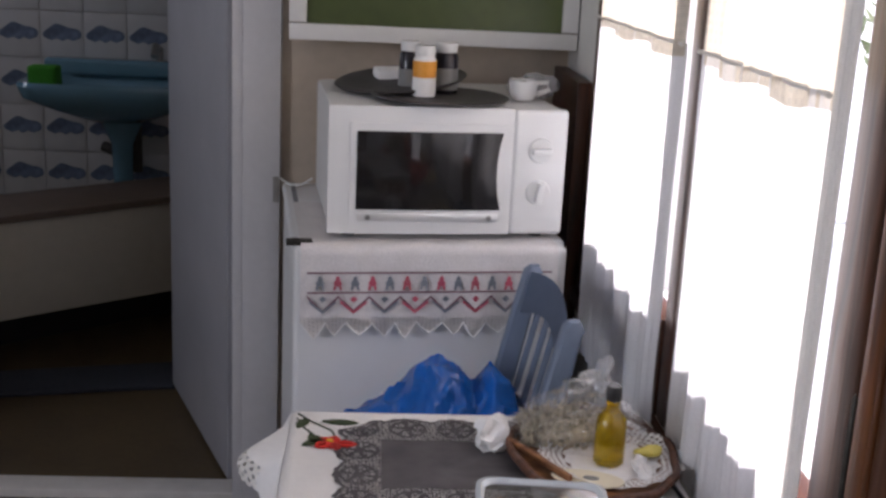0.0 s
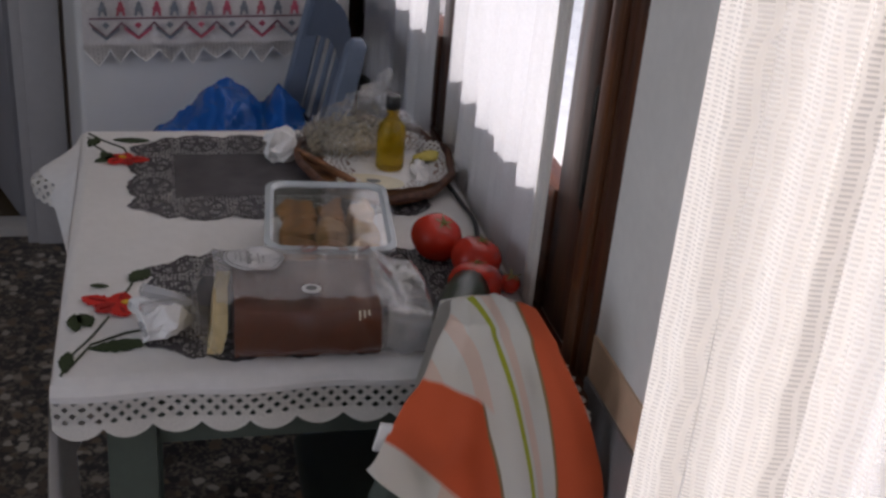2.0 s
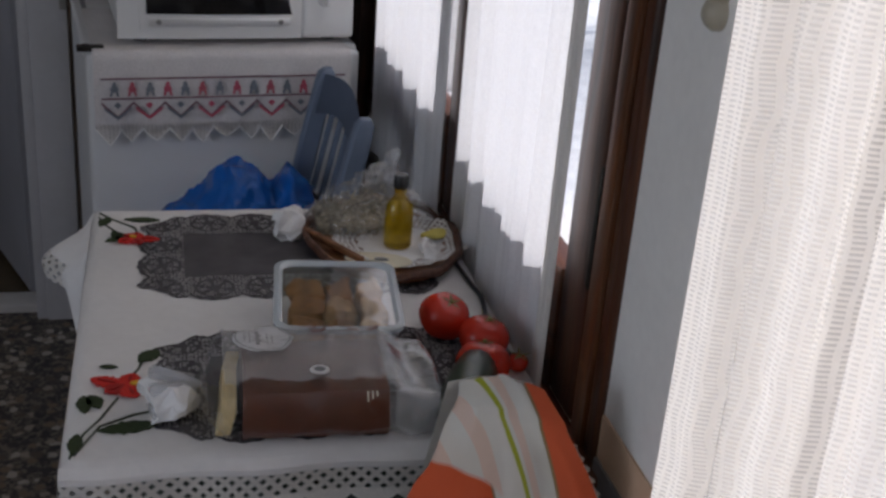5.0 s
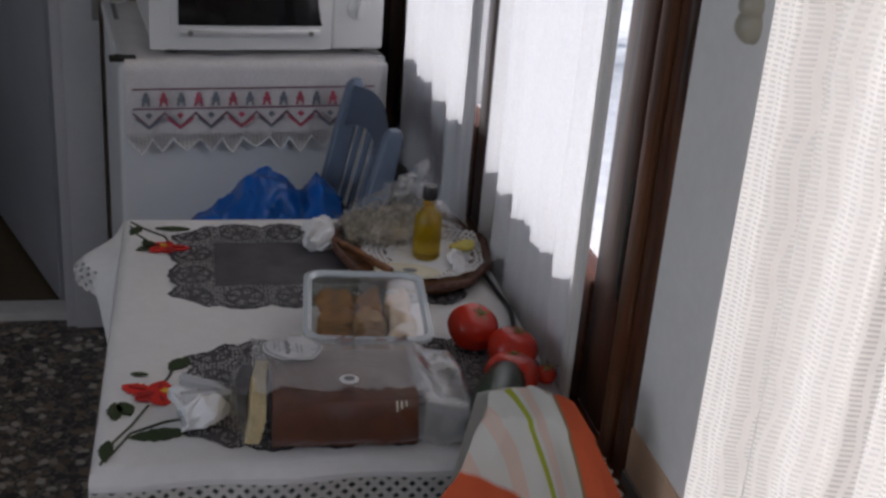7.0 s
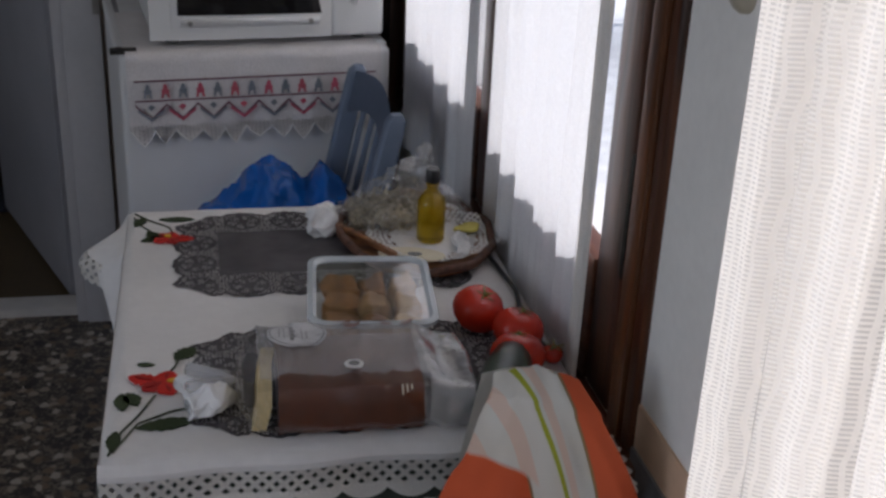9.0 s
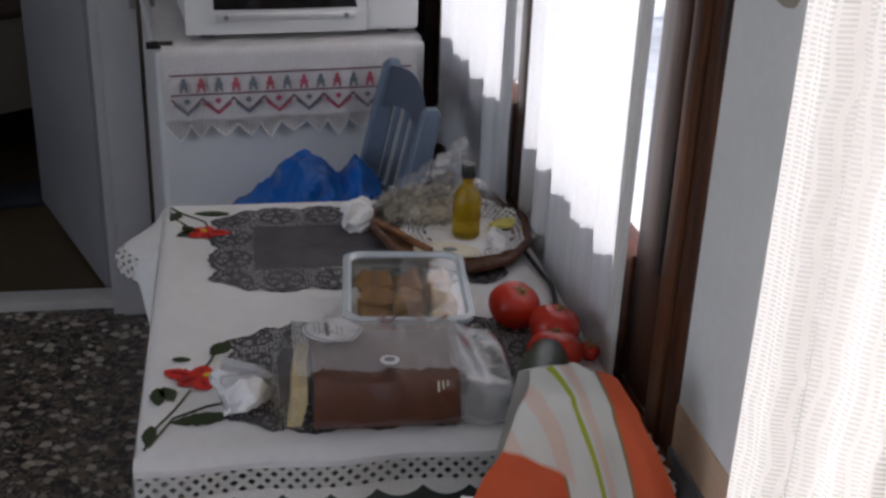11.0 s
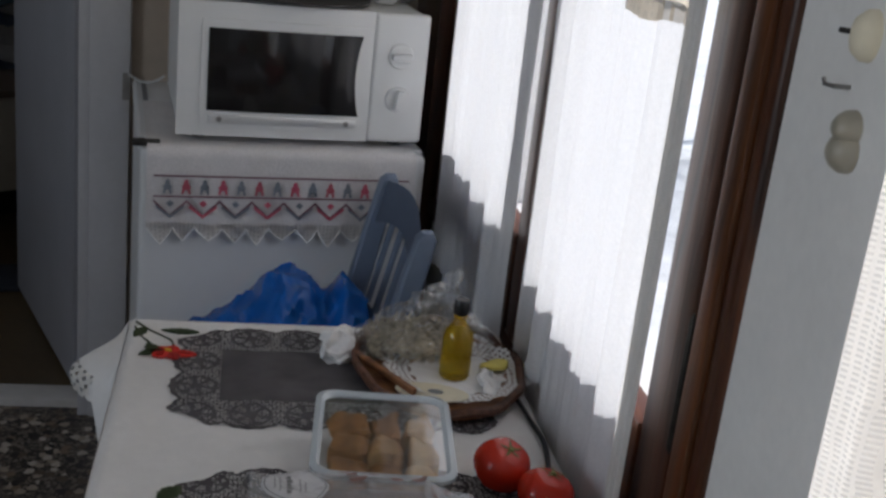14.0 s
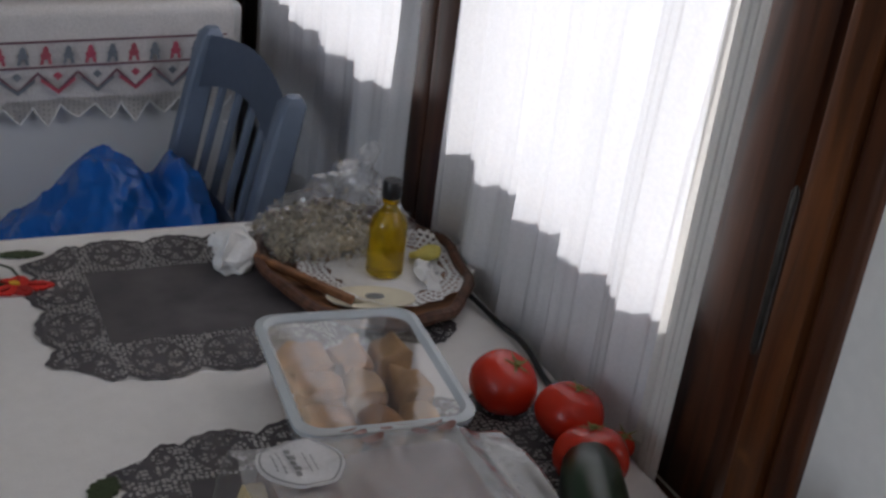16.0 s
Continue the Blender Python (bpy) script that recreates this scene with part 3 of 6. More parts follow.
structure("wall_south", boxed(-2.4, 0.55, -3.3, -3.2, 0, 2.55), M_WALLBACK, "unseen back wall, coloured dark to cut fill light", "wall")
structure("wall_bathroom", boxed(-2.4, 0.55, 3.0, 3.1, 0, 2.55), M_TILE, "white tiled bathroom wall", "wall")
structure("threshold", boxed(-0.98, -0.2, NY + 0.02, NY + 0.1, -0.02, 0.022, bevel=0.004), M_MARBLE, "pale marble door threshold", "threshold", True)

doorway = thing("door_frame", (0, 0, 0), "grey painted wooden door frame of the bathroom", "door frame", kind="structure")
part("jamb", boxed(-0.2, -0.112, NY - 0.03, NY, 0, 2.12, bevel=0.006), M_FRAMEPAINT, doorway)
part("jamb", boxed(-1.07, -0.98, NY - 0.03, NY, 0, 2.12, bevel=0.006), M_FRAMEPAINT, doorway)
part("lining", boxed(-0.225, -0.2, NY - 0.02, NY + 0.1, 0, 2.05, bevel=0.003), M_FRAMEPAINT, doorway)
part("head", boxed(-0.979, -0.201, NY - 0.03, NY - 0.002, 2.05, 2.14, bevel=0.006), M_FRAMEPAINT, doorway)
part("strike_plate", boxed(-0.128, -0.112, NY - 0.034, NY - 0.031, 0.80, 0.86), M_METAL, doorway, "dull metal strike plate")

leaf = thing("door", (-0.235, NY + 0.12, 0), "plain grey painted door standing open into the bathroom", "door", rz=111)
part("panel", boxed(0, 0.72, -0.02, 0.02, 0.012, 2.03, bevel=0.004), M_GREYDOOR, leaf)
hinge_bm = bmesh.new()
lathe(hinge_bm, [(0.008, 1.5), (0.008, 1.6)], (0, -0.026, 0), 10)
part("hinge", hinge_bm, M_METAL, leaf, "dull metal hinge")
hb = bmesh.new()
tube(hb, [(0.66, -0.02, 1.02), (0.66, -0.055, 1.02), (0.56, -0.06, 1.02)], 0.009)
part("door_handle", hb, M_METAL, leaf, "dull metal lever handle")

# ---- window in the east wall ----
win = thing("window_1", (0, 0, 0), "tall brown wooden casement window with two glazed sashes", "window", kind="structure")
FX0, FX1 = WX - 0.012, WX + 0.07
part("window_frame", boxed(FX0, FX1, -0.649, -0.615, 0.72, 2.1, bevel=0.006), M_LITWOOD, win, "worn brown window jamb with its lit orange tone painted in")
part("jamb_moulding", boxed(FX0 + 0.004, FX1, -0.679, -0.650, 0.72, 2.1, bevel=0.009, seg=3), M_BROWN, win, "dark brown outer moulding")
part("window_frame", boxed(FX0, FX1, 0.68, 0.76, 0.72, 2.1, bevel=0.006), M_BROWN, win)
part("window_frame", boxed(FX0 + 0.002, FX1, -0.609, 0.678, 2.02, 2.1, bevel=0.006), M_BROWNY, win)
part("window_sill", boxed(WX - 0.02, FX1, -0.70, 0.78, 0.685, 0.718, bevel=0.006), M_BROWNY, win)
for y0, y1, near in ((-0.601, 0.008, True), (0.012, 0.676, False)):
    a, b = (0.080, 0.086) if near else (0.055, 0.07)
    part("sash_stile", boxed(FX0 + 0.006, FX1 - 0.02, y0, y0 + a, 0.724, 2.016, bevel=0.008), M_BROWN, win)
    part("sash_stile", boxed(FX0 + 0.004, FX1 - 0.022, y1 - b, y1, 0.724, 2.016, bevel=0.008), M_BROWN, win)
    part("sash_rail", boxed(FX0 + 0.003, FX1 - 0.046, y0 + a, y1 - b, 0.724, 0.880, bevel=0.006), M_BROWNY, win)
    part("sash_rail", boxed(FX0 + 0.01, FX1 - 0.024, y0 + a, y1 - b, 1.93, 2.016, bevel=0.006), M_BROWNY, win)
    pane = part("pane", boxed(FX0 + 0.032, FX0 + 0.036, y0 + a - 0.005, y1 - b + 0.005, 0.72, 1.935), M_PANE, win, "clear window glass", False)
    pane.visible_shadow = False
for z in (0.90, 1.62):
    hb = bmesh.new()
    lathe(hb, [(0.001, -0.006), (0.0034, 0.0), (0.0034, 0.128), (0.001, 0.134)], (FX0 + 0.003, -0.607, z), 12)
    part("hinge", hb, M_IRON, win, "dark old pin hinge")

door2 = thing("door_2", (0, 0, 0), "brown wooden glazed balcony door behind the curtain", "door", kind="structure")
for y0, y1 in ((-0.905, -0.885), (-1.745, -1.68)):
    part("stile", boxed(WX + 0.06, WX + 0.11, y0, y1, 0.01, 2.09, bevel=0.005), M_BROWN, door2)
part("rail", boxed(WX + 0.062, WX + 0.108, -1.68, -0.905, 0.01, 0.42, bevel=0.005), M_BROWNY, door2)
part("rail", boxed(WX + 0.062, WX + 0.108, -1.68, -0.905, 2.0, 2.09, bevel=0.005), M_BROWNY, door2)
pane = part("pane", boxed(WX + 0.083, WX + 0.087, -1.68, -0.905, 0.42, 2.0), M_PANE, door2, "clear door glass", False)
pane.visible_shadow = False


# The smaller frame is an unseen addition round the bathroom's fill lamp.
for wname, y0, y1, z0, z1 in (("window_2", -2.5, -1.0, 0.85, 2.15), ("added_bathroom_window", 1.8, 2.4, 1.45, 2.05)):
    w = thing(wname, (0, 0, 0), "unseen brown framed window assumed in the side wall", "window", kind="structure")
    for a, b in ((y0, y0 + 0.05), (y1 - 0.05, y1)):
        part("window_frame", boxed(-2.43, -2.40, a, b, z0, z1, bevel=0.004), M_BROWN, w)
    for a, b in ((z0, z0 + 0.05), (z1 - 0.05, z1)):
        part("window_frame", boxed(-2.43, -2.40, y0 + 0.051, y1 - 0.051, a, b, bevel=0.004), M_BROWNY, w)

# ---- curtains ----
def drape(y0, y1, x, z0, z1, folds, depth, seed, curl=0.0):
    """A hanging cloth along y with soft folds; y0 is the edge nearer to the door."""
    length = abs(y1 - y0) * 1.35

    def at(u, v):
        y = y0 + (y1 - y0) * u
        w = noise.noise(Vector((u * 3.1 + seed, v * 0.8, seed)))
        spread = 1.0 + 0.25 * w
        ph = 2 * math.pi * folds * (u + 0.03 * noise.noise(Vector((v * 2, seed, u * 2)))) + seed
        off = depth * spread * (math.sin(ph + 0.45 * math.sin(ph)) + 0.38 * math.sin(2.3 * ph + seed) + 0.22 * math.sin(5.1 * ph + 2 * w) + 0.6 * w)
        z = z1 + (z0 - z1) * v + 0.005 * v * math.sin(ph * 0.5)
        yy = y + 0.3 * depth * math.cos(ph) + curl * (v ** 2) * (1 - u) ** 3
        return (x + off, yy, z)

    return sheet(at, 110, 46, lambda u, v: (u * length, v * abs(z1 - z0)))


for name, y0, y1, seed, curl, low in (("near", -0.520, -0.090, 1.3, 0.006, 0.70), ("far", 0.012, 0.64, 4.1, -0.004, 0.64)):
    c = thing("curtain", (0, 0, 0), "white sheer curtain on the window sash, lit from outside", "curtain", "sheer window curtains")
    part("cloth", drape(y0, y1, 0.523, low, 1.29, 4.6, 0.0072, seed, curl), M_SHEER, c)
    part("lace_header", drape(y0, y1, 0.521, 1.268, 1.95, 4.6, 0.006, seed), M_HEADER, c, "beige lace upper panel")
    rod = bmesh.new()
    tube(rod, [(0.516, y0 - 0.01, 1.955), (0.516, y1 + 0.01, 1.955)], 0.005)
    part("rod", rod, M_METAL, c, "thin metal curtain rod")
    if name == "near":
        part("side_hem", drape(-0.561, -0.518, 0.519, 0.695, 1.95, 0.9, 0.005, 2.9, 0.006), M_HEM, c, "thicker beige side hem")
    hem = bmesh.new()
    tube(hem, [(0.516 + 0.004 * math.sin(k), y0 + (y1 - y0) * k / 24, 1.288) for k in range(25)], 0.003, 6)
    part("seam", hem, M_LACE, c)

c = thing("crochet_curtain", (0, 0, 0), "cream crochet net curtain over the balcony door", "curtain")
part("net", drape(-1.21, -0.933, 0.496, 0.08, 2.2, 3.0, 0.026, 2.2), M_CROCHET, c)
part("edging", drape(-0.934, -0.912, 0.508, 0.08, 2.2, 0.4, 0.004, 0.6), M_CROEDGE, c, "openwork crochet edging")
part("side_hem", drape(-0.912, -0.905, 0.507, 0.08, 2.2, 0.3, 0.002, 0.2), M_LACE, c)
rod = bmesh.new()
tube(rod, [(0.51, -1.8, 2.21), (0.51, -0.80, 2.21)], 0.011)
part("rod", rod, M_BROWNY, c, "brown wooden curtain rod")
c = thing("grey_curtain", (0, 0, 0), "pale grey drawn-back curtain at the balcony door", "curtain")
part("cloth", drape(-1.66, -1.20, 0.535, 0.06, 2.19, 4.0, 0.02, 7.7), M_LILAC, c)

# ---- outside ----
structure("ground", boxed(-60, 80, -70, 70, -0.35, -0.2), M_GROUND, "pale sunlit paving outside", "ground")

fence = thing("cane_fence", (3.0, 0, -0.2), "pale open cane fence outside the window", "fence")
cb = bmesh.new()
lathe(cb, [(0.017, 0), (0.015, 1.0)], (0, 0, 0), 6)
first = part("cane", cb, M_CANE, fence)
first.location = (0, 2.05, 0)
for k in range(1, 50):
    o = new("cane", first.data)
    o.parent = fence
    o.location = (0.02 * math.sin(k * 2.1), 2.05 + 0.060 * k, 0.04 * math.sin(k * 1.7))
for z in (0.25, 0.8):
    rb = bmesh.new()
    tube(rb, [(0.03, 2.0, z), (0.03, 5.05, z)], 0.010, 6)
    part("rail", rb, M_CANE, fence)


def shrub(at, r, seed, label, h):
    rnd = random.Random(seed)
    ob = thing("shrub", at, label, "shrub", "garden shrubs")
    tb = bmesh.new()
    tube(tb, [(0, 0, 0), (0.03, 0.02, 0.5 * h), (-0.02, 0.05, 0.9 * h)], [0.06, 0.045, 0.02])
    for a in range(5):
        tube(tb, [(0.02, 0.02, 0.45 * h + 0.06 * a), (0.5 * r * math.cos(a * 1.3), 0.5 * r * math.sin(a * 1.3), 0.85 * h + 0.05 * a)], [0.025, 0.008], 6)
    part("trunk", tb, M_BARK, ob)
    lb = bmesh.new()
    for _ in range(1500):
        d = Vector((rnd.gauss(0, 1), rnd.gauss(0, 1), rnd.gauss(0, 0.8)))
        d = d.normalized() * r * (0.45 + 0.6 * rnd.random()) + Vector((0, 0, h))
        m = Matrix.Translation(d) @ Euler((rnd.random() * 6, rnd.random() * 6, rnd.random() * 6)).to_matrix().to_4x4()
        s = 0.06 + 0.05 * rnd.random()
        lb.faces.new([lb.verts.new(m @ Vector(p)) for p in ((-s, 0, 0), (0, -0.4 * s, 0.01), (s, 0, 0), (0, 0.4 * s, 0.01))])
    part("crown", lb, M_GREEN, ob, "loose bright green leaves", False)


shrub((3.9, 5.7, -0.2), 1.0, 8, "leafy green garden shrub behind the fence", 1.7)


def twiggy_shrub(at, seed, label):
    """A nearly bare garden plant: forking stems with few leaves and some red flowers."""
    rnd = random.Random(seed)
    ob = thing("shrub", at, label, "shrub")
    stems, leaves, blooms = bmesh.new(), bmesh.new(), bmesh.new()

    def grow(p, d, length, rad, depth):
        pts = [p]
        for _ in range(4):
            d = (d + Vector((rnd.gauss(0, 0.16), rnd.gauss(0, 0.16), rnd.gauss(0, 0.08)))).normalized()
            pts.append(pts[-1] + d * length / 4)
        tube(stems, pts, [rad * (1 - 0.12 * k) for k in range(5)], 6)
        if depth == 0:
            for _ in range(3):
                q = pts[-1] + Vector((rnd.gauss(0, 0.02), rnd.gauss(0, 0.02), rnd.gauss(0, 0.02)))
                m = Matrix.Translation(q) @ Euler((rnd.random() * 6, rnd.random() * 6, rnd.random() * 6)).to_matrix().to_4x4()
                z = 0.011 + 0.008 * rnd.random()
                bm = blooms if rnd.random() < 0.2 else leaves
                bm.faces.new([bm.verts.new(m @ Vector(c)) for c in ((-z, 0, 0), (0, -0.55 * z, 0.004), (z, 0, 0), (0, 0.55 * z, 0.004))])
            return
        for _ in range(3):
            grow(pts[rnd.randint(2, 4)], (d + Vector((rnd.gauss(0, 0.6), rnd.gauss(0, 0.6), rnd.gauss(0.1, 0.3)))).normalized(), length * 0.66, rad * 0.6, depth - 1)

    for _ in range(5):
        grow(Vector((rnd.gauss(0, 0.04), rnd.gauss(0, 0.04), 0)), Vector((rnd.gauss(0, 0.25), rnd.gauss(0, 0.25), 1)).normalized(), 0.44, 0.008, 3)
    part("stem", stems, M_BARK, ob)
    part("leaves", leaves, M_GREEN, ob, "few small green leaves", False, "stuff")
    part("flowers", blooms, M_POPPY, ob, "small red flowers", False, "stuff")


twiggy_shrub((1.55, 0.85, -0.2), 4, "thin twiggy garden plant outside the window")

# ---- refrigerator and what stands on it ----
YAW = 6.5
fr = thing("refrigerator", (-0.036, 0.517, 0), "small white refrigerator against the beige wall", "refrigerator", rz=YAW)
FW, FD, FH = 0.522, 0.56, 0.856
part("body", boxed(0.0, FW, 0.052, FD, 0.03, FH - 0.022, bevel=0.006), M_ENAMELSIDE, fr, "white painted steel cabinet")
part("top", boxed(-0.004, FW + 0.004, 0.04, FD + 0.004, FH - 0.022, FH, bevel=0.009, seg=3), M_ENAMEL, fr, "white worktop lid")
door = part("door", boxed(0.0, FW, 0.0, 0.042, 0.09, FH - 0.002, bevel=0.014, seg=3), M_ENAMEL, fr)
part("gasket", boxed(0.008, FW - 0.008, 0.042, 0.052, 0.1, FH - 0.026), M_GASKET, fr, "grey rubber door gasket")
part("handle", boxed(FW - 0.03, FW - 0.012, -0.016, 0.004, 0.50, 0.66, bevel=0.005), M_PLASTIC, door, "white moulded handle")
hb = bmesh.new()
box(hb, -0.014, 0.034, 0.006, 0.03, FH - 0.002, FH + 0.006)
lathe(hb, [(0.008, 0), (0.008, 0.012)], (0.002, 0.02, FH - 0.004), 10)
part("hinge", hb, M_IRON, fr, "dark metal top hinge")
part("top_trim", boxed(0.014, 0.024, 0.03, FD - 0.01, FH - 0.001, FH + 0.002), M_GASKET, fr, "grey trim strip")
part("plinth", boxed(0.01, FW - 0.01, 0.05, FD - 0.02, 0.0, 0.03), M_BLACK, fr)

wire = thing("white_cable", (-0.036, 0.517, 0), "loop of white cable on the refrigerator corner", "cable", rz=YAW)
b = bmesh.new()
tube(b, [(-0.012 + 0.075 * k / 12, 0.52, FH + 0.020 - 0.017 * math.sin(math.pi * k / 12)) for k in range(13)], 0.003, 6)
part("cord", b, M_PLASTIC, wire)

# linen runner with embroidery hanging over the front of the refrigerator
cl = thing("embroidered_runner", (-0.036, 0.517, 0), "white linen runner with red and blue embroidery on the refrigerator", "table runner", rz=YAW)
RX0, RX1 = 0.012, 0.500


def runner_at(u, v):
    x = RX0 + (RX1 - RX0) * u
    s = v * 0.50
    w = 0.0025 * math.sin(u * 17) + 0.002 * math.sin(u * 41 + 1)
    if s < 0.34:
        return (x, 0.345 - s, FH + 0.0035 + 0.0008 * math.sin(u * 30 + s * 40))
    if s < 0.37:
        a = (s - 0.34) / 0.03 * math.pi / 2
        return (x, 0.005 - 0.016 * math.sin(a), FH + 0.0035 - 0.012 * (1 - math.cos(a)))
    d = s - 0.37
    return (x, -0.011 - 0.002 + w * min(1, d * 12), FH - 0.0085 - d)


part("cloth", sheet(runner_at, 90, 70), M_RUNNER, cl)
fy = -0.0165


def flat(points, y=fy, t=0.0012):
    """A flat upright piece with that outline (x, z)."""
    bm = bmesh.new()
    a = [bm.verts.new((x, y - t, z)) for x, z in points]
    b = [bm.verts.new((x, y, z)) for x, z in points]
    n = len(points)
    bm.faces.new(a)
    for k in range(n):
        bm.faces.new((a[k], b[k], b[(k + 1) % n], a[(k + 1) % n]))
    return bm


for z in (0.806, 0.768):
    part("stripe", flat([(RX0 + 0.012, z), (RX1 - 0.012, z + 0.002), (RX1 - 0.012, z + 0.005), (RX0 + 0.012, z + 0.003)]), M_MAROON, cl, "dark red embroidered line")
shape = [(-0.010, 0), (-0.0045, 0), (-0.003, 0.008), (0.003, 0.008), (0.0045, 0), (0.010, 0), (0.0075, 0.011), (0.0095, 0.015), (0.0055, 0.019), (0.004, 0.027), (0, 0.030),
         (-0.004, 0.027), (-0.0055, 0.019), (-0.0095, 0.015), (-0.0075, 0.011)]
for k in range(14):
    x = RX0 + 0.036 + 0.0325 * k
    mat, label = ((M_SLATE, "slate blue embroidered figure"), (M_RED, "red embroidered figure"), (M_SLATE, "slate blue embroidered figure"), (M_PINKRED, "rose red embroidered figure"))[k % 4]
    part("figure", flat([(x + 0.86 * px, 0.7745 + 0.92 * pz) for px, pz in shape]), mat, cl, label)
for k in range(8):
    x = RX0 + 0.012 + 0.058 * k
    for sgn, mat in ((0, M_MAROON), (1, M_PINKRED if k % 2 else M_SLATE)):
        o, z0, z1 = 0.0, 0.764 - 0.010 * sgn, 0.736 - 0.001 * sgn
        part("zigzag", flat([(x + 0.004 * sgn, z0), (x + 0.029, z1), (x + 0.058 - 0.004 * sgn, z0), (x + 0.058 - 0.004 * sgn, z0 - 0.005), (x + 0.029, z1 - 0.006), (x + 0.004 * sgn, z0 - 0.005)],
                            fy - 0.0006 * sgn), mat, cl, "embroidered zigzag")
    part("diamond", flat([(x + 0.029, 0.763), (x + 0.036, 0.757), (x + 0.029, 0.750), (x + 0.022, 0.757)]), M_PINKRED if k % 2 else M_SLATE, cl)


def border_at(u, v):
    """The crochet border: a strip whose lower edge runs in points, each curled a little outward."""
    x = RX0 + (RX1 - RX0) * u
    n = u * 11.0
    tri = 1 - abs(2 * (n - math.floor(n)) - 1)
    deep = 0.010 + (0.026 + 0.005 * math.sin(n * 1.9)) * tri ** 0.8
    w = 0.0025 * math.sin(u * 17) + 0.002 * math.sin(u * 41 + 1)
    return (x + 0.003 * v * math.sin(n * 2.3), -0.0135 + w - 0.006 * v * v * tri * (1 + math.sin(n * 2.9)), 0.7195 - deep * v)


b = sheet(border_at, 132, 8, lambda u, v: (u * 0.49, v * 0.036))
bmesh.ops.solidify(b, geom=list(b.faces), thickness=-0.0016)
part("lace_border", b, M_RUNLACE, cl, "pointed white crochet border")
for k in range(12):
    x = RX0 + (RX1 - RX0) * k / 11
    if k < 11:
        b = bmesh.new()
        tube(b, [border_at((k + q / 8) / 11, 0.97) for q in range(9)], 0.0016, 5)
        part("lace_point", b, M_PAPER, cl, "bright corded edge of a crochet point")

mw = thing("microwave_oven", (0.026, 0.546, FH + 0.005), "white microwave oven on top of the refrigerator", "microwave", rz=YAW)
MW, MD, MH = 0.447, 0.42, 0.252
for x, y in ((0.04, 0.05), (MW - 0.04, 0.05), (0.04, MD - 0.04), (MW - 0.04, MD - 0.04)):
    fb = bmesh.new()
    lathe(fb, [(0.014, 0), (0.015, 0.014)], (x, y, 0), 12)
    part("foot", fb, M_BLACK, mw)
part("body", boxed(0.0, MW - 0.004, 0.022, MD, 0.012, MH - 0.002, bevel=0.01), M_PLASTIC, mw)


def bowed(x0, x1, z0, z1, y, bulge, t, right=0.0):
    """An upright panel whose front bows out slightly; right: how far its right edge curves in."""
    bm = bmesh.new()
    n = 16
    rows = []
    for j in range(n + 1):
        z = z0 + (z1 - z0) * j / n
        s = 4 * (j / n) * (1 - j / n)
        rows.append([(x0 + (x1 - right * s - x0) * i / n, y - bulge * 4 * (i / n) * (1 - i / n), z) for i in range(n + 1)])
    fr_v = [[bm.verts.new(p) for p in r] for r in rows]
    bk_v = [[bm.verts.new((p[0], y + t, p[2])) for p in r] for r in rows]
    for j in range(n):
        for i in range(n):
            bm.faces.new((fr_v[j][i], fr_v[j][i + 1], fr_v[j + 1][i + 1], fr_v[j + 1][i]))
        bm.faces.new((fr_v[j][0], fr_v[j + 1][0], bk_v[j + 1][0], bk_v[j][0]))
        bm.faces.new((fr_v[j][n], bk_v[j][n], bk_v[j + 1][n], fr_v[j + 1][n]))
    for i in range(n):
        bm.faces.new((fr_v[0][i], bk_v[0][i], bk_v[0][i + 1], fr_v[0][i + 1]))
        bm.faces.new((fr_v[n][i], fr_v[n][i + 1], bk_v[n][i + 1], bk_v[n][i]))
    return bm


mdoor = part("door", bowed(-0.004, 0.3435, 0.012, MH, 0.004, 0.004, 0.02, 0.0), M_PLASTIC, mw)
part("window_surround", bowed(0.036, 0.331, 0.030, 0.222, -0.0015, 0.004, 0.004, 0.010), M_PLASTIC, mdoor, "white raised window frame")
part("window", bowed(0.048, 0.322, 0.060, 0.207, -0.004, 0.004, 0.003, 0.010), M_GLASSDARK, mdoor, "dark mirrored oven glass", False)
part("chrome_strip", boxed(0.052, 0.318, -0.0078, -0.005, 0.038, 0.053, bevel=0.001), M_CHROME, mdoor, "pale glossy strip")
for x in (0.070, 0.300):
    db = bmesh.new()
    bmesh.ops.create_cone(db, segments=14, radius1=0.005, radius2=0.005, depth=0.002, cap_ends=True, matrix=Matrix.Translation((x, -0.009, 0.0455)) @ Matrix.Rotation(math.pi / 2, 4, "X"))
    part("badge", db, M_METAL, mdoor, "small grey round badge")
part("control_panel", boxed(0.3437, MW, 0.001, 0.022, 0.012, MH, bevel=0.0095, seg=4), M_PLASTIC, mw)
for z, turn in ((0.175, 90), (0.095, 10)):
    kb = bmesh.new()
    rotm = Matrix.Translation((0.395, -0.001, z)) @ Matrix.Rotation(math.pi / 2, 4, "X")
    bmesh.ops.create_cone(kb, segments=28, radius1=0.024, radius2=0.022, depth=0.006, cap_ends=True, matrix=rotm)
    kn = part("knob", kb, M_PLASTIC, mw, "white round rotary knob")
    gb = boxed(-0.006, 0.006, -0.02, -0.003, -0.018, 0.018, bevel=0.003)
    bmesh.ops.transform(gb, matrix=Matrix.Translation((0.395, 0, z)) @ Matrix.Rotation(radians(turn), 4, "Y"), verts=gb.verts)
    part("grip", gb, M_PLASTIC, kn)
TOP = FH + 0.005 + MH
pl = thing("round_plate", (0.228, 0.668, TOP), "dark grey round plate on the microwave", "plate", "dark round plates")
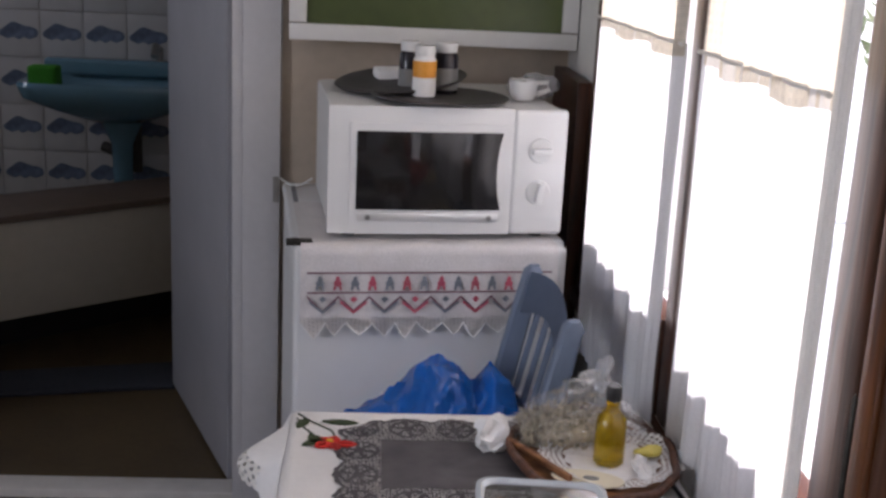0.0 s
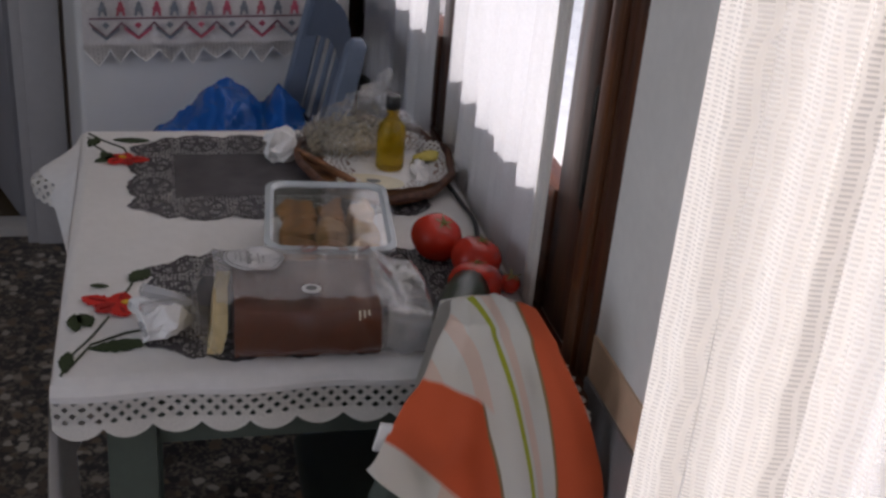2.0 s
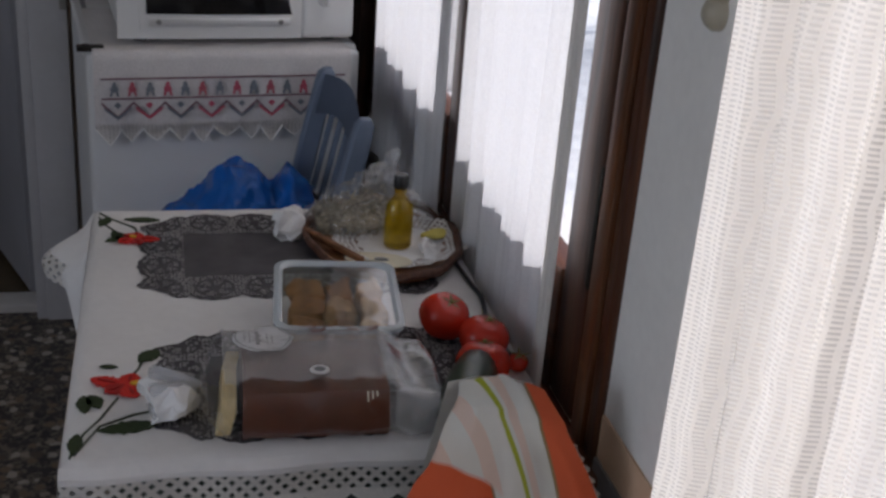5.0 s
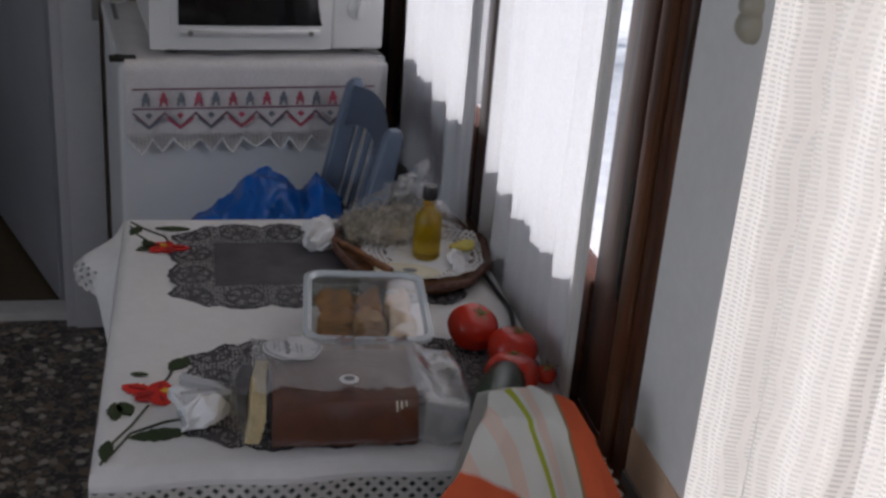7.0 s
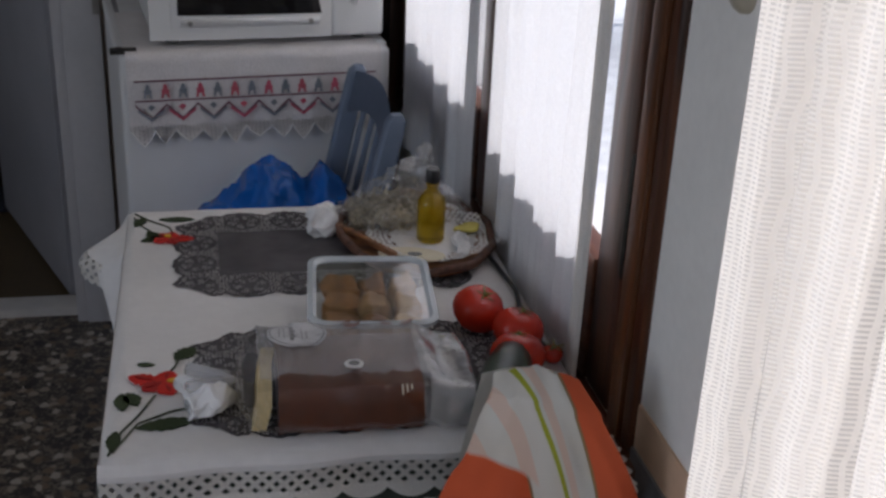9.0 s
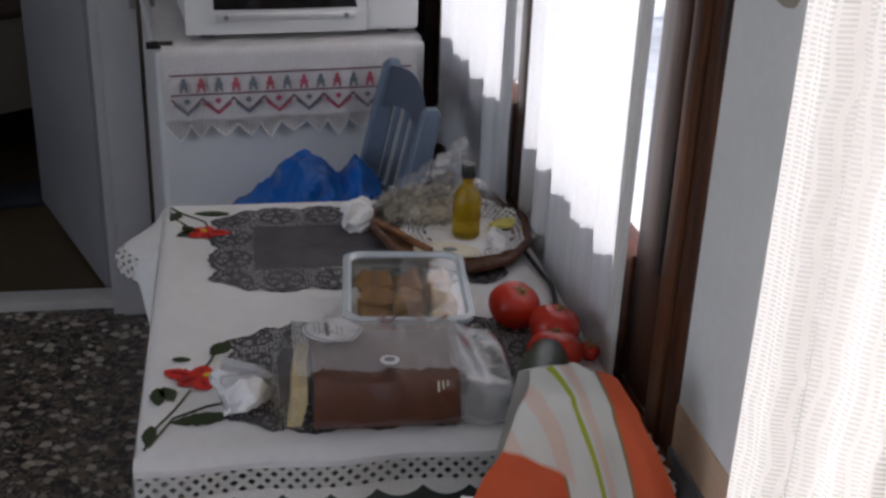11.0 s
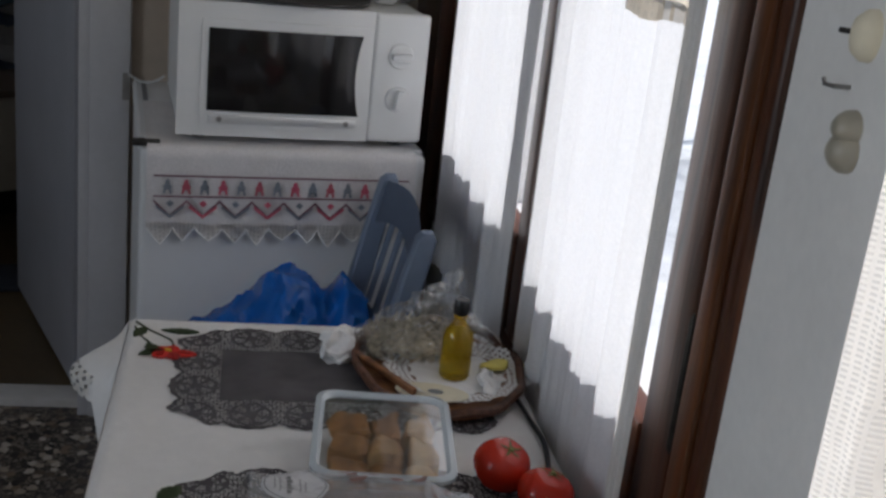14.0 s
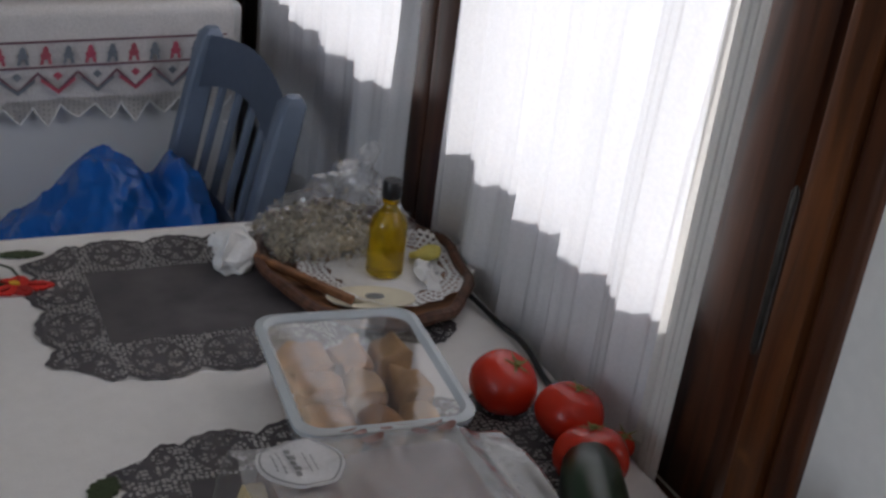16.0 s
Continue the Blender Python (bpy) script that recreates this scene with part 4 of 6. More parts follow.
pb = bmesh.new()
lathe(pb, [(0.09, 0.0), (0.127, 0.004), (0.134, 0.010), (0.130, 0.012), (0.11, 0.007), (0.02, 0.006)], seg=48)
part("dish", pb, M_PLATE, pl)
copy_thing(pl, pose(0.155, 0.79, TOP + 0.016, 5, -6, 0))


def jar(at, body, h, r, label, wrap=None):
    j = thing("pill_bottle", at, label, "bottle", "bottles on the microwave")
    b = bmesh.new()
    lathe(b, [(r * 0.95, 0), (r, 0.004), (r, h * 0.72), (r * 0.8, h * 0.8), (r * 0.72, h * 0.82)])
    part("body", b, body, j)
    b = bmesh.new()
    lathe(b, [(r * 0.86, h * 0.8), (r * 0.88, h * 0.81), (r * 0.88, h * 0.98), (r * 0.8, h)])
    part("cap", b, M_PLASTIC, j, "white ribbed screw cap")
    for z0, z1, mt in (wrap or ()):
        b = bmesh.new()
        lathe(b, [(r + 0.0006, z0 * h), (r + 0.0006, z1 * h)])
        part("wrapper", b, mt, j, "printed paper wrapper")
    return j


jar((0.170, 0.745, TOP + 0.007), M_DARKJAR, 0.098, 0.021, "dark bottle with a white cap on the plate", [(0.1, 0.45, M_GREYINK)])
jar((0.197, 0.675, TOP + 0.007), M_PAPER, 0.096, 0.022, "white and orange bottle with a white cap", [(0.08, 0.38, M_PAPER), (0.38, 0.70, M_ORANGELABEL)])
jar((0.241, 0.73, TOP + 0.007), M_DARKJAR, 0.100, 0.024, "dark bottle with a pale label and a white cap", [(0.08, 0.5, M_GREYINK)])
cup = thing("white_cup", (0.395, 0.72, TOP), "small white porcelain cup on the microwave", "cup")
b = bmesh.new()
lathe(b, [(0.018, 0), (0.026, 0.012), (0.029, 0.04), (0.026, 0.04), (0.022, 0.014), (0.004, 0.008)])
part("bowl", b, M_PLASTIC, cup)
b = bmesh.new()
tube(b, [(0.025, 0.01, 0.034), (0.05, 0.02, 0.034), (0.055, 0.022, 0.02), (0.028, 0.01, 0.012)], 0.005)
part("handle", b, M_PLASTIC, cup)
wr = thing("plastic_wrap", (0.42, 0.78, TOP), "crumpled clear plastic wrap on the microwave", "plastic wrap")
part("film", crumple(ball(0.055, 0.05, 0.026, (0, 0, 0.02)), 40, 0.014, 3), M_FILMHAZY, wr)
rp = thing("towel_roll", (0.16, 0.84, TOP + 0.022), "folded white paper towel behind the plates", "paper towel", rz=12)
part("paper", crumple(boxed(-0.06, 0.06, -0.03, 0.03, 0, 0.02, bevel=0.006), 30, 0.006, 5), M_PAPER, rp)

cab = thing("wall_cabinet", (0, 0, 0), "white framed wall cabinet with an olive green panel", "cabinet")
part("body", boxed(-0.085, 0.545, 1.04, NY - 0.002, 1.19, 1.98), M_WHITEPAINT, cab)
part("frame_rail", boxed(-0.088, 0.546, 1.015, 1.038, 1.188, 1.224, bevel=0.004), M_WHITEPAINT, cab)
part("frame_rail", boxed(-0.088, 0.546, 1.015, 1.038, 1.94, 1.982, bevel=0.004), M_WHITEPAINT, cab)
part("frame_stile", boxed(-0.088, -0.05, 1.016, 1.038, 1.226, 1.938, bevel=0.004), M_WHITEPAINT, cab)
part("frame_stile", boxed(0.51, 0.546, 1.016, 1.038, 1.226, 1.938, bevel=0.004), M_WHITEPAINT, cab)
part("panel", boxed(-0.05, 0.51, 1.026, 1.036, 1.224, 1.94), M_OLIVE, cab, "olive green glossy panel")
# Made-up plank: gives the dark strip between microwave and window wall.
bd = thing("dark_gap_filler", (0, 0, 0), "added dark plank that fills the dark gap by the window", "board")
part("filler", boxed(0.515, 0.545, 0.79, 1.12, 0.0, 1.145, bevel=0.004), M_BROWN, bd)

# ---- the table and its cloth ----
TX0, TX1, TY0, TY1, TZ = 0.004, 0.512, -0.664, -0.006, 0.746
tb = thing("kitchen_table", (0, 0, 0), "small sage green painted kitchen table by the window", "table")
part("tabletop", boxed(TX0, TX1, TY0, TY1, TZ - 0.024, TZ, bevel=0.004), M_SAGE, tb)
for x in (TX0 + 0.045, TX1 - 0.095):
    for y in (TY0 + 0.012, TY1 - 0.062):
        part("leg", boxed(x, x + 0.05, y, y + 0.05, 0, TZ - 0.024, bevel=0.004), M_SAGE, tb)
part("apron", boxed(TX0 + 0.095, TX1 - 0.095, TY0 + 0.02, TY0 + 0.042, 0.655, TZ - 0.024, bevel=0.003), M_SAGE, tb)
part("apron", boxed(TX0 + 0.095, TX1 - 0.095, TY1 - 0.045, TY1 - 0.023, 0.655, TZ - 0.024, bevel=0.003), M_SAGE, tb)
part("apron", boxed(TX0 + 0.058, TX0 + 0.08, TY0 + 0.062, TY1 - 0.062, 0.655, TZ - 0.024, bevel=0.003), M_SAGE, tb)
part("apron", boxed(TX1 - 0.08, TX1 - 0.058, TY0 + 0.062, TY1 - 0.062, 0.655, TZ - 0.024, bevel=0.003), M_SAGE, tb)

tc = thing("tablecloth", (0, 0, TZ), "white tablecloth with embroidered poppies and lace edges on the table", "tablecloth")
C = 0.005   # cloth level over the table top


def top_at(u, v):
    x, y = TX0 - 0.004 + (TX1 + 0.008 - TX0) * u, TY0 - 0.006 + (TY1 + 0.012 - TY0) * v
    e = min(u, 1 - u, v, 1 - v)
    z = C - 0.006 * max(0, 1 - e * 60) ** 2
    return (x, y, z + 0.0009 * noise.noise(Vector((x * 22, y * 22, 3))))


part("cloth", sheet(top_at, 70, 80), M_CLOTH, tc)
M_LACEHOLES = fabric("open_lace", (0.80, 0.77, 0.72), 0.3, 0.0, holes=(0.0150, 0.0150, 0.52, 0.52, 1.0))


def front_at(u, v, z0, z1, out):
    x = TX0 - 0.004 + (TX1 + 0.008 - TX0) * u
    return (x, TY0 - 0.008 - out - 0.003 * math.sin(u * 21), z0 + (z1 - z0) * v)


L = TX1 - TX0
part("front_fall", sheet(lambda u, v: front_at(u, v, 0.0025, -0.0125, -0.006 + 0.010 * min(1, v * 2)), 60, 6), M_CLOTH, tc)
part("lace_band", sheet(lambda u, v: front_at(u, v, -0.012, -0.037, 0.004), 60, 6, lambda u, v: (u * L + v * 0.025 + 0.3, u * L - v * 0.025 + 0.3)), M_LACEHOLES, tc, "open white lace band")
part("scallop_edge", sheet(lambda u, v: front_at(u, v, -0.037, -0.043 - 0.0135 * abs(math.sin(u * L / 0.047 * math.pi)) ** 0.7, 0.004), 130, 4), M_LACE, tc, "scalloped lace edge")


def left_at(u, v):
    y = TY0 - 0.008 + (TY1 - TY0 + 0.014) * u
    drop = 0.05 + 0.30 * (1 - min(1, max(0, (u - 0.62) / 0.16)))
    bulge = 0.058 * math.exp(-(((y + 0.085) / 0.055) ** 2))
    x = TX0 - 0.004 - (0.010 + bulge) * math.sin(min(1, v * 1.15) * math.pi * 0.58) - 0.008 * v * math.sin(y * 34)
    return (x, y, 0.001 - v * drop - 0.004 * abs(math.sin(y * 62)) * v ** 6)


part("side_fall", sheet(lambda u, v: left_at(0.79 * u, v), 72, 34), M_CLOTH, tc)
part("side_fall", sheet(lambda u, v: left_at(0.79 + 0.21 * u, 0.45 * v), 24, 16), M_CLOTH, tc)
part("lace_corner", sheet(lambda u, v: left_at(0.79 + 0.21 * u, 0.45 + 0.55 * v), 40, 16, lambda u, v: (u * 0.14 + v * 0.03, u * 0.14 - v * 0.03 + 0.3)), M_LACEHOLES, tc, "open lace corner of the cloth")
part("lace_corner", sheet(lambda u, v: (0.497 + 0.030 * u + 0.002 * math.sin(v * 30) * u, TY0 - 0.004 - 0.088 * v, -0.001 - 0.012 * v * v - 0.004 * u), 16, 40, lambda u, v: (u * 0.03 + v * 0.09, v * 0.09 - u * 0.03 + 0.3)), M_LACEHOLES, tc, "lace corner over the chair")
part("back_fall", sheet(lambda u, v: (TX0 + L * u, TY1 + 0.006 + 0.004 * v, 0.002 - 0.09 * v), 40, 6), M_CLOTH, tc)
part("side_fall", sheet(lambda u, v: (TX1 + 0.004 + 0.004 * v + 0.002 * math.sin(u * 40), TY0 + (TY1 - TY0) * u, 0.001 - 0.03 * v), 60, 4), M_LACE, tc)


def petal(cx, cy, r, a, width, z, bend=0.0, tip=0.15):
    """A flat embroidered leaf or petal that starts at (cx, cy) and points along a."""
    pts = []
    n = 13
    for side in (1, -1):
        for k in range(n) if side == 1 else range(n - 1, 0, -1):
            s = k / (n - 1)
            w = width * math.sin(math.pi * min(1, s * (1 - tip) + tip * s * s)) ** 0.8 * (1 + 0.16 * math.sin(k * 2.6 + cx * 400))
            lx, ly = r * s, side * w + bend * s * s
            pts.append((cx + lx * math.cos(a) - ly * math.sin(a), cy + lx * math.sin(a) + ly * math.cos(a)))
    return slab(bmesh.new(), pts, z, z + 0.0016)


def poppy(cx, cy, size, turn, flip=1):
    for k, (a, r, w) in enumerate(((0.2, 0.030, 0.014), (1.3, 0.027, 0.013), (2.7, 0.042, 0.013), (3.7, 0.026, 0.013), (5.1, 0.029, 0.014))):
        part("petal", petal(cx, cy, r * size, turn + flip * a, 0.85 * w * size, C + 0.001 + 0.0003 * k), M_POPPYDARK if k == 3 else M_POPPY, tc, "red embroidered petal")
        part("petal_shade", petal(cx + 0.3 * r * size * math.cos(turn + flip * a), cy + 0.3 * r * size * math.sin(turn + flip * a), 0.5 * r * size, turn + flip * a, 0.12 * w * size, C + 0.0026 + 0.0003 * k), M_POPPYDARK, tc)
    part("flower_eye", petal(cx + 0.004 * size, cy + 0.002, 0.013 * size, turn, 0.0045 * size, C + 0.0032), M_YELLOW, tc, "yellow embroidered centre")


def leaf_on(cx, cy, r, a, w):
    part("leaf", petal(cx, cy, r, radians(a), w, C + 0.0012), M_LEAF, tc, "dark green embroidered leaf")


def stem_on(points):
    b = bmesh.new()
    tube(b, [(x, y, C + 0.001) for x, y in points], 0.0014, 6)
    part("stem", b, M_STEM, tc, "grey green embroidered stem")


poppy(0.060, -0.522, 1.0, 0.0)
leaf_on(0.072, -0.470, 0.034, 50, 0.011)
leaf_on(0.035, -0.566, 0.030, 115, 0.009)
leaf_on(0.020, -0.575, 0.036, 95, 0.008)
leaf_on(0.034, -0.610, 0.060, 8, 0.011)
leaf_on(0.012, -0.650, 0.036, 85, 0.007)
leaf_on(0.050, -0.480, 0.020, 170, 0.004)
stem_on([(0.010, -0.655), (0.020, -0.615), (0.036, -0.585), (0.052, -0.545)])
stem_on([(0.014, -0.650), (0.036, -0.600), (0.07, -0.580), (0.10, -0.572)])
stem_on([(0.060, -0.51), (0.072, -0.485), (0.078, -0.46)])
poppy(0.060, -0.118, 0.85, 2.6, -1)
leaf_on(0.030, -0.09, 0.040, -60, 0.010)
leaf_on(0.045, -0.045, 0.050, -5, 0.008)
leaf_on(0.012, -0.07, 0.035, 70, 0.008)
leaf_on(0.022, -0.125, 0.03, 30, 0.008)
stem_on([(0.010, -0.018), (0.03, -0.045), (0.06, -0.075), (0.066, -0.10)])
stem_on([(0.010, -0.035), (0.02, -0.065), (0.036, -0.09)])


def mat_of_lace(x0, x1, y0, y1, nx, ny, label):
    ob = thing("lace_mat", (0, 0, TZ + C), label, "placemat", "dark lace mats")

    def at(u, v):
        x, y = x0 + (x1 - x0) * u, y0 + (y1 - y0) * v
        k = 0.10
        for s, t, n, ax in ((u, v, ny, 0), (1 - u, v, ny, 1), (v, u, nx, 2), (1 - v, u, nx, 3)):
            if s < k:
                a = (1 - s / k) * (0.014 * (1 - abs(math.sin(t * n * math.pi)) ** 0.7) + 0.0012 * math.sin(t * n * 25))
                x += (a, -a, 0, 0)[ax]
                y += (0, 0, a, -a)[ax]
        cor = max(0, 0.16 - u) * max(0, 0.16 - v) + max(0, 0.16 - u) * max(0, v - 0.84)
        return (x + cor * 0.9, y + (1 if v < 0.5 else -1) * cor * 0.9, 0.0012 + 0.0006 * math.sin(x * 80) * math.sin(y * 70))

    part("lace", sheet(at, 120, 80), M_DLACE, ob)


mat_of_lace(0.066, 0.46, -0.316, -0.028, 6, 4, "dark grey lace mat under the tray")
mat_of_lace(0.086, 0.47, -0.645, -0.402, 6, 4, "dark grey lace mat under the bread")
S = TZ + C + 0.0025      # level on which the things on the table rest

# ---- tray with bottle, bag and napkins ----
tray = thing("wooden_tray", (0.405, -0.158, S), "oval brown wooden tray with a dark carved rim", "tray")
tray.scale = (0.9, 1.2, 1.0)
b = bmesh.new()
lathe(b, [(0.10, 0.0), (0.112, 0.003), (0.114, 0.008), (0.02, 0.009)], seg=48)
part("base", b, M_TRAY, tray)
b = bmesh.new()
ring = []
for k in range(73):
    a = 2 * math.pi * k / 72
    r = 0.119 + 0.002 * math.sin(9 * a)
    ring.append((r * math.cos(a), r * math.sin(a), 0.016 + 0.003 * math.sin(9 * a + 1)))
tube(b, ring, 0.0062, 8)
part("rim", b, M_TRAYDARK, tray, "dark carved wooden rim")
b = boxed(-0.06, 0.06, -0.004, 0.004, 0.0, 0.008, bevel=0.0015)
bmesh.ops.transform(b, matrix=Matrix.Translation((-0.085, -0.028, 0.014)) @ Matrix.Rotation(radians(-52), 4, "Z"), verts=b.verts)
part("side_slat", b, M_TRAY, tray, "light brown wooden side slat")
doily = thing("paper_doily", (0.428, -0.172, S + 0.0095), "white lace paper doily on the tray", "doily")
M_PAPERLACE = fabric("paper_lace", (0.82, 0.81, 0.80), 0.1, 0.0, holes=(0.008, 0.008, 0.5, 0.5, 0.9))
n = 64
b = bmesh.new()
slab(b, [((0.062 + 0.003 * math.sin(k * 1.57)) * math.cos(2 * math.pi * k / n), (0.062 + 0.003 * math.sin(k * 1.57)) * math.sin(2 * math.pi * k / n)) for k in range(n)], 0, 0.001)
part("paper", b, M_PAPER, doily)
b = sheet(lambda u, v: ((0.064 + 0.032 * v + 0.002 * math.sin(u * 130) * v) * math.cos(u * 6.2832), (0.064 + 0.032 * v + 0.002 * math.sin(u * 130) * v) * math.sin(u * 6.2832),
                        0.001 + 0.008 * v * v + 0.003 * v * math.sin(u * 24)), 140, 6, lambda u, v: (u * 0.5, v * 0.034))
part("lace_border", b, M_PAPERLACE, doily)
SB = S + 0.0115
bo = thing("oil_bottle", (0.421, -0.184, SB), "small glass bottle of golden olive oil with a black cap", "bottle")
bo.scale = (0.88, 0.88, 1.0)
b = bmesh.new()
lathe(b, [(0.020, 0), (0.0225, 0.003), (0.0225, 0.054), (0.0205, 0.063), (0.012, 0.072), (0.0085, 0.077), (0.0085, 0.09)], seg=32)
part("glass", b, M_OIL, bo)
b = bmesh.new()
lathe(b, [(0.011, 0.087), (0.0115, 0.088), (0.0115, 0.104), (0.010, 0.106)], seg=24)
part("cap", b, M_BLACK, bo, "black screw cap")
b = bmesh.new()
lathe(b, [(0.0092, 0.081), (0.0105, 0.083), (0.0092, 0.0855)], seg=24)
part("neck_ring", b, M_OIL, bo)
card = thing("paper_card", (0.385, -0.238, S + 0.013), "cream oval paper card with a small dark mark", "card", rz=-14)
part("card", slab(bmesh.new(), [(0.046 * math.cos(a), 0.024 * math.sin(a)) for a in (2 * math.pi * k / 28 for k in range(28))], 0, 0.0012), M_CREAM, card)
part("mark", slab(bmesh.new(), [(0.004 + 0.010 * math.cos(a), 0.001 + 0.006 * math.sin(a)) for a in (2 * math.pi * k / 12 for k in range(12))], 0.0013, 0.0018), M_GREYINK, card)
lem = thing("lemon_peel", (0.476, -0.165, SB), "pale yellow lemon peel on the doily", "lemon")
part("peel", crumple(ball(0.019, 0.011, 0.007, (0, 0, 0.008)), 60, 0.006, 2), M_LEMON, lem)


def napkin(at, sx, sy, sz, seed, label):
    ob = thing("napkin", at, label, "napkin", "crumpled napkins")
    b = crumple(ball(sx, sy, sz, (0, 0, sz * 0.8), 4), 30, 0.024, seed)
    crumple(b, 75, 0.009, seed + 5)
    for v in b.verts:
        v.co.z = max(v.co.z, 0.0)
    part("paper", b, M_PAPER, ob, smooth=False)


napkin((0.276, -0.112, S), 0.026, 0.036, 0.020, 1.5, "crumpled white paper napkin beside the tray")
napkin((0.462, -0.205, SB), 0.020, 0.022, 0.008, 6.1, "crumpled white paper napkin on the doily")
napkin((0.106, -0.578, S), 0.034, 0.026, 0.016, 3.4, "crumpled white paper napkin beside the bread bag")

hb = thing("herb_bag", (0.385, -0.105, S + 0.010), "clear plastic bag of dried herbs on the tray", "plastic bag")
rnd = random.Random(5)
b = bmesh.new()
for _ in range(1700):
    p = Vector((rnd.uniform(-0.07, 0.055), rnd.uniform(-0.045, 0.05), 0))
    p.z = abs(rnd.gauss(0, 1)) * 0.019 * (1 - (p.length / 0.1) ** 2) + 0.003
    s = rnd.uniform(0.003, 0.009)
    m = Matrix.Translation(p) @ Euler((rnd.random() * 6, rnd.random() * 6, rnd.random() * 6)).to_matrix().to_4x4()
    b.faces.new([b.verts.new(m @ Vector(q)) for q in ((-s, 0, 0), (0, -0.3 * s, 0), (s, 0, 0), (0, 0.3 * s, 0))])
part("herbs", b, M_HERB, hb, "grey brown dried herbs", False, "stuff")
b = crumple(ball(0.055, 0.042, 0.014, (-0.008, 0, 0.012)), 30, 0.008, 9)
part("stalks", b, M_HERB, hb)


def bag_at(u, v):
    a = 2 * math.pi * u
    f = (1 - v)
    r = 0.018 + 0.075 * math.sin(math.pi * min(1, f * 0.62 + 0.02)) ** 1.2
    top = 0.115 * v ** 1.3
    p = Vector((0.036 * v + r * math.cos(a) * (1.1 - 0.9 * v), r * 0.75 * math.sin(a) * (1.1 - 0.85 * v) - 0.01 * v, 0.004 + top))
    q = p * 26
    e = 0.010 * (0.5 - 2 * abs(noise.noise(p * 48))) + 0.006 * (0.5 - 2 * abs(noise.noise(p * 95 + Vector((2, 3, 4)))))
    p += e * Vector((math.cos(a), math.sin(a), 0.7))
    p.z = max(0.002, p.z)
    return p + 0.013 * Vector((noise.noise(q), noise.noise(q + Vector((5, 5, 5))), 0.5 * noise.noise(q + Vector((1, 8, 2)))))


part("film", sheet(bag_at, 130, 60), M_BAGFILM, hb, "crinkled clear plastic")

# ---- tub of pastries ----
tub = thing("plastic_tub", (0.303, -0.412, S), "clear plastic tub of pastries with a lid", "food container", rz=-5.5)


def rounded(w, d, r, n=5):
    pts = []
    for cx, cy, a0 in ((w / 2 - r, d / 2 - r, 0), (-w / 2 + r, d / 2 - r, 90), (-w / 2 + r, -d / 2 + r, 180), (w / 2 - r, -d / 2 + r, 270)):
        pts += [(cx + r * math.cos(radians(a0 + 90 * k / n)), cy + r * math.sin(radians(a0 + 90 * k / n))) for k in range(n + 1)]
    return pts


def shell(loops):
    b = bmesh.new()
    rows = [[b.verts.new((x, y, z)) for x, y in pts] for pts, z in loops]
    for p, q in zip(rows, rows[1:]):
        for k in range(len(p)):
            b.faces.new((p[k], p[(k + 1) % len(p)], q[(k + 1) % len(p)], q[k]))
    return b, rows


b, rows = shell([(rounded(0.122, 0.162, 0.018), 0.0), (rounded(0.138, 0.178, 0.02), 0.046)])
b.faces.new(rows[0])
part("body", b, M_TUB, tub)
b, rows = shell([(rounded(0.136, 0.176, 0.02), 0.044), (rounded(0.15, 0.19, 0.022), 0.045), (rounded(0.151, 0.191, 0.022), 0.050), (rounded(0.138, 0.178, 0.02), 0.052), (rounded(0.130, 0.170, 0.018), 0.047)])
part("rim", b, M_TUBRIM, tub, "thick frosted rim")
lid = bmesh.new()
lid.faces.new([lid.verts.new((x, y, 0.0472)) for x, y in rounded(0.130, 0.170, 0.018)])
part("lid", lid, M_LIDFILM, tub, "clear flat lid")
for k, (x, y, sx, sy, a, mt) in enumerate(((-0.036, 0.050, 0.019, 0.024, 10, M_PASTRY), (-0.036, 0.001, 0.020, 0.021, -6, M_PASTRY), (-0.034, -0.048, 0.020, 0.023, 5, M_PASTRY),
                                           (0.006, 0.046, 0.016, 0.027, 4, M_PASTRY), (0.005, -0.008, 0.016, 0.022, -8, M_PASTRYPALE), (0.006, -0.055, 0.016, 0.020, 6, M_PASTRY),
                                           (0.042, 0.048, 0.015, 0.026, -5, M_PASTRYPALE), (0.043, -0.006, 0.014, 0.023, 6, M_PASTRYPALE), (0.041, -0.055, 0.016, 0.020, 8, M_PASTRYPALE))):
    p = thing("pastry", (0, 0, 0), "baked pastry in the clear tub" if mt is M_PASTRY else "paler baked pastry in the clear tub", "pastry", "pastries in the tub")
    p.matrix_world = pose(0.303, -0.412, S + 0.002, 0, 0, -5.5) @ pose(x, y, 0, 0, 0, a)
    part("dough", crumple(boxed(-sx, sx, -sy, sy, 0, 0.034 + 0.004 * math.sin(k * 2.2), bevel=0.011, seg=4), 55, 0.009, k), mt, p)

# ---- bread in its bag ----
LO = pose(0.265, -0.583, S, 0, 0, -1.5)
loaf = thing("bread_loaf", (0, 0, 0), "sliced brown bread loaf inside a clear bag", "bread")
loaf.matrix_world = LO


def loaf_ring(x, k=1.0):
    pts = []
    for y, z in ((-0.072, 0.003), (-0.078, 0.014), (-0.076, 0.046), (-0.066, 0.066), (-0.04, 0.074), (0.0, 0.077), (0.04, 0.074), (0.062, 0.064), (0.07, 0.046), (0.072, 0.014), (0.066, 0.003)):
        pts.append((x, 0.89 * y * k, 0.78 * z * k + 0.003 * (1 - k)))
    return pts


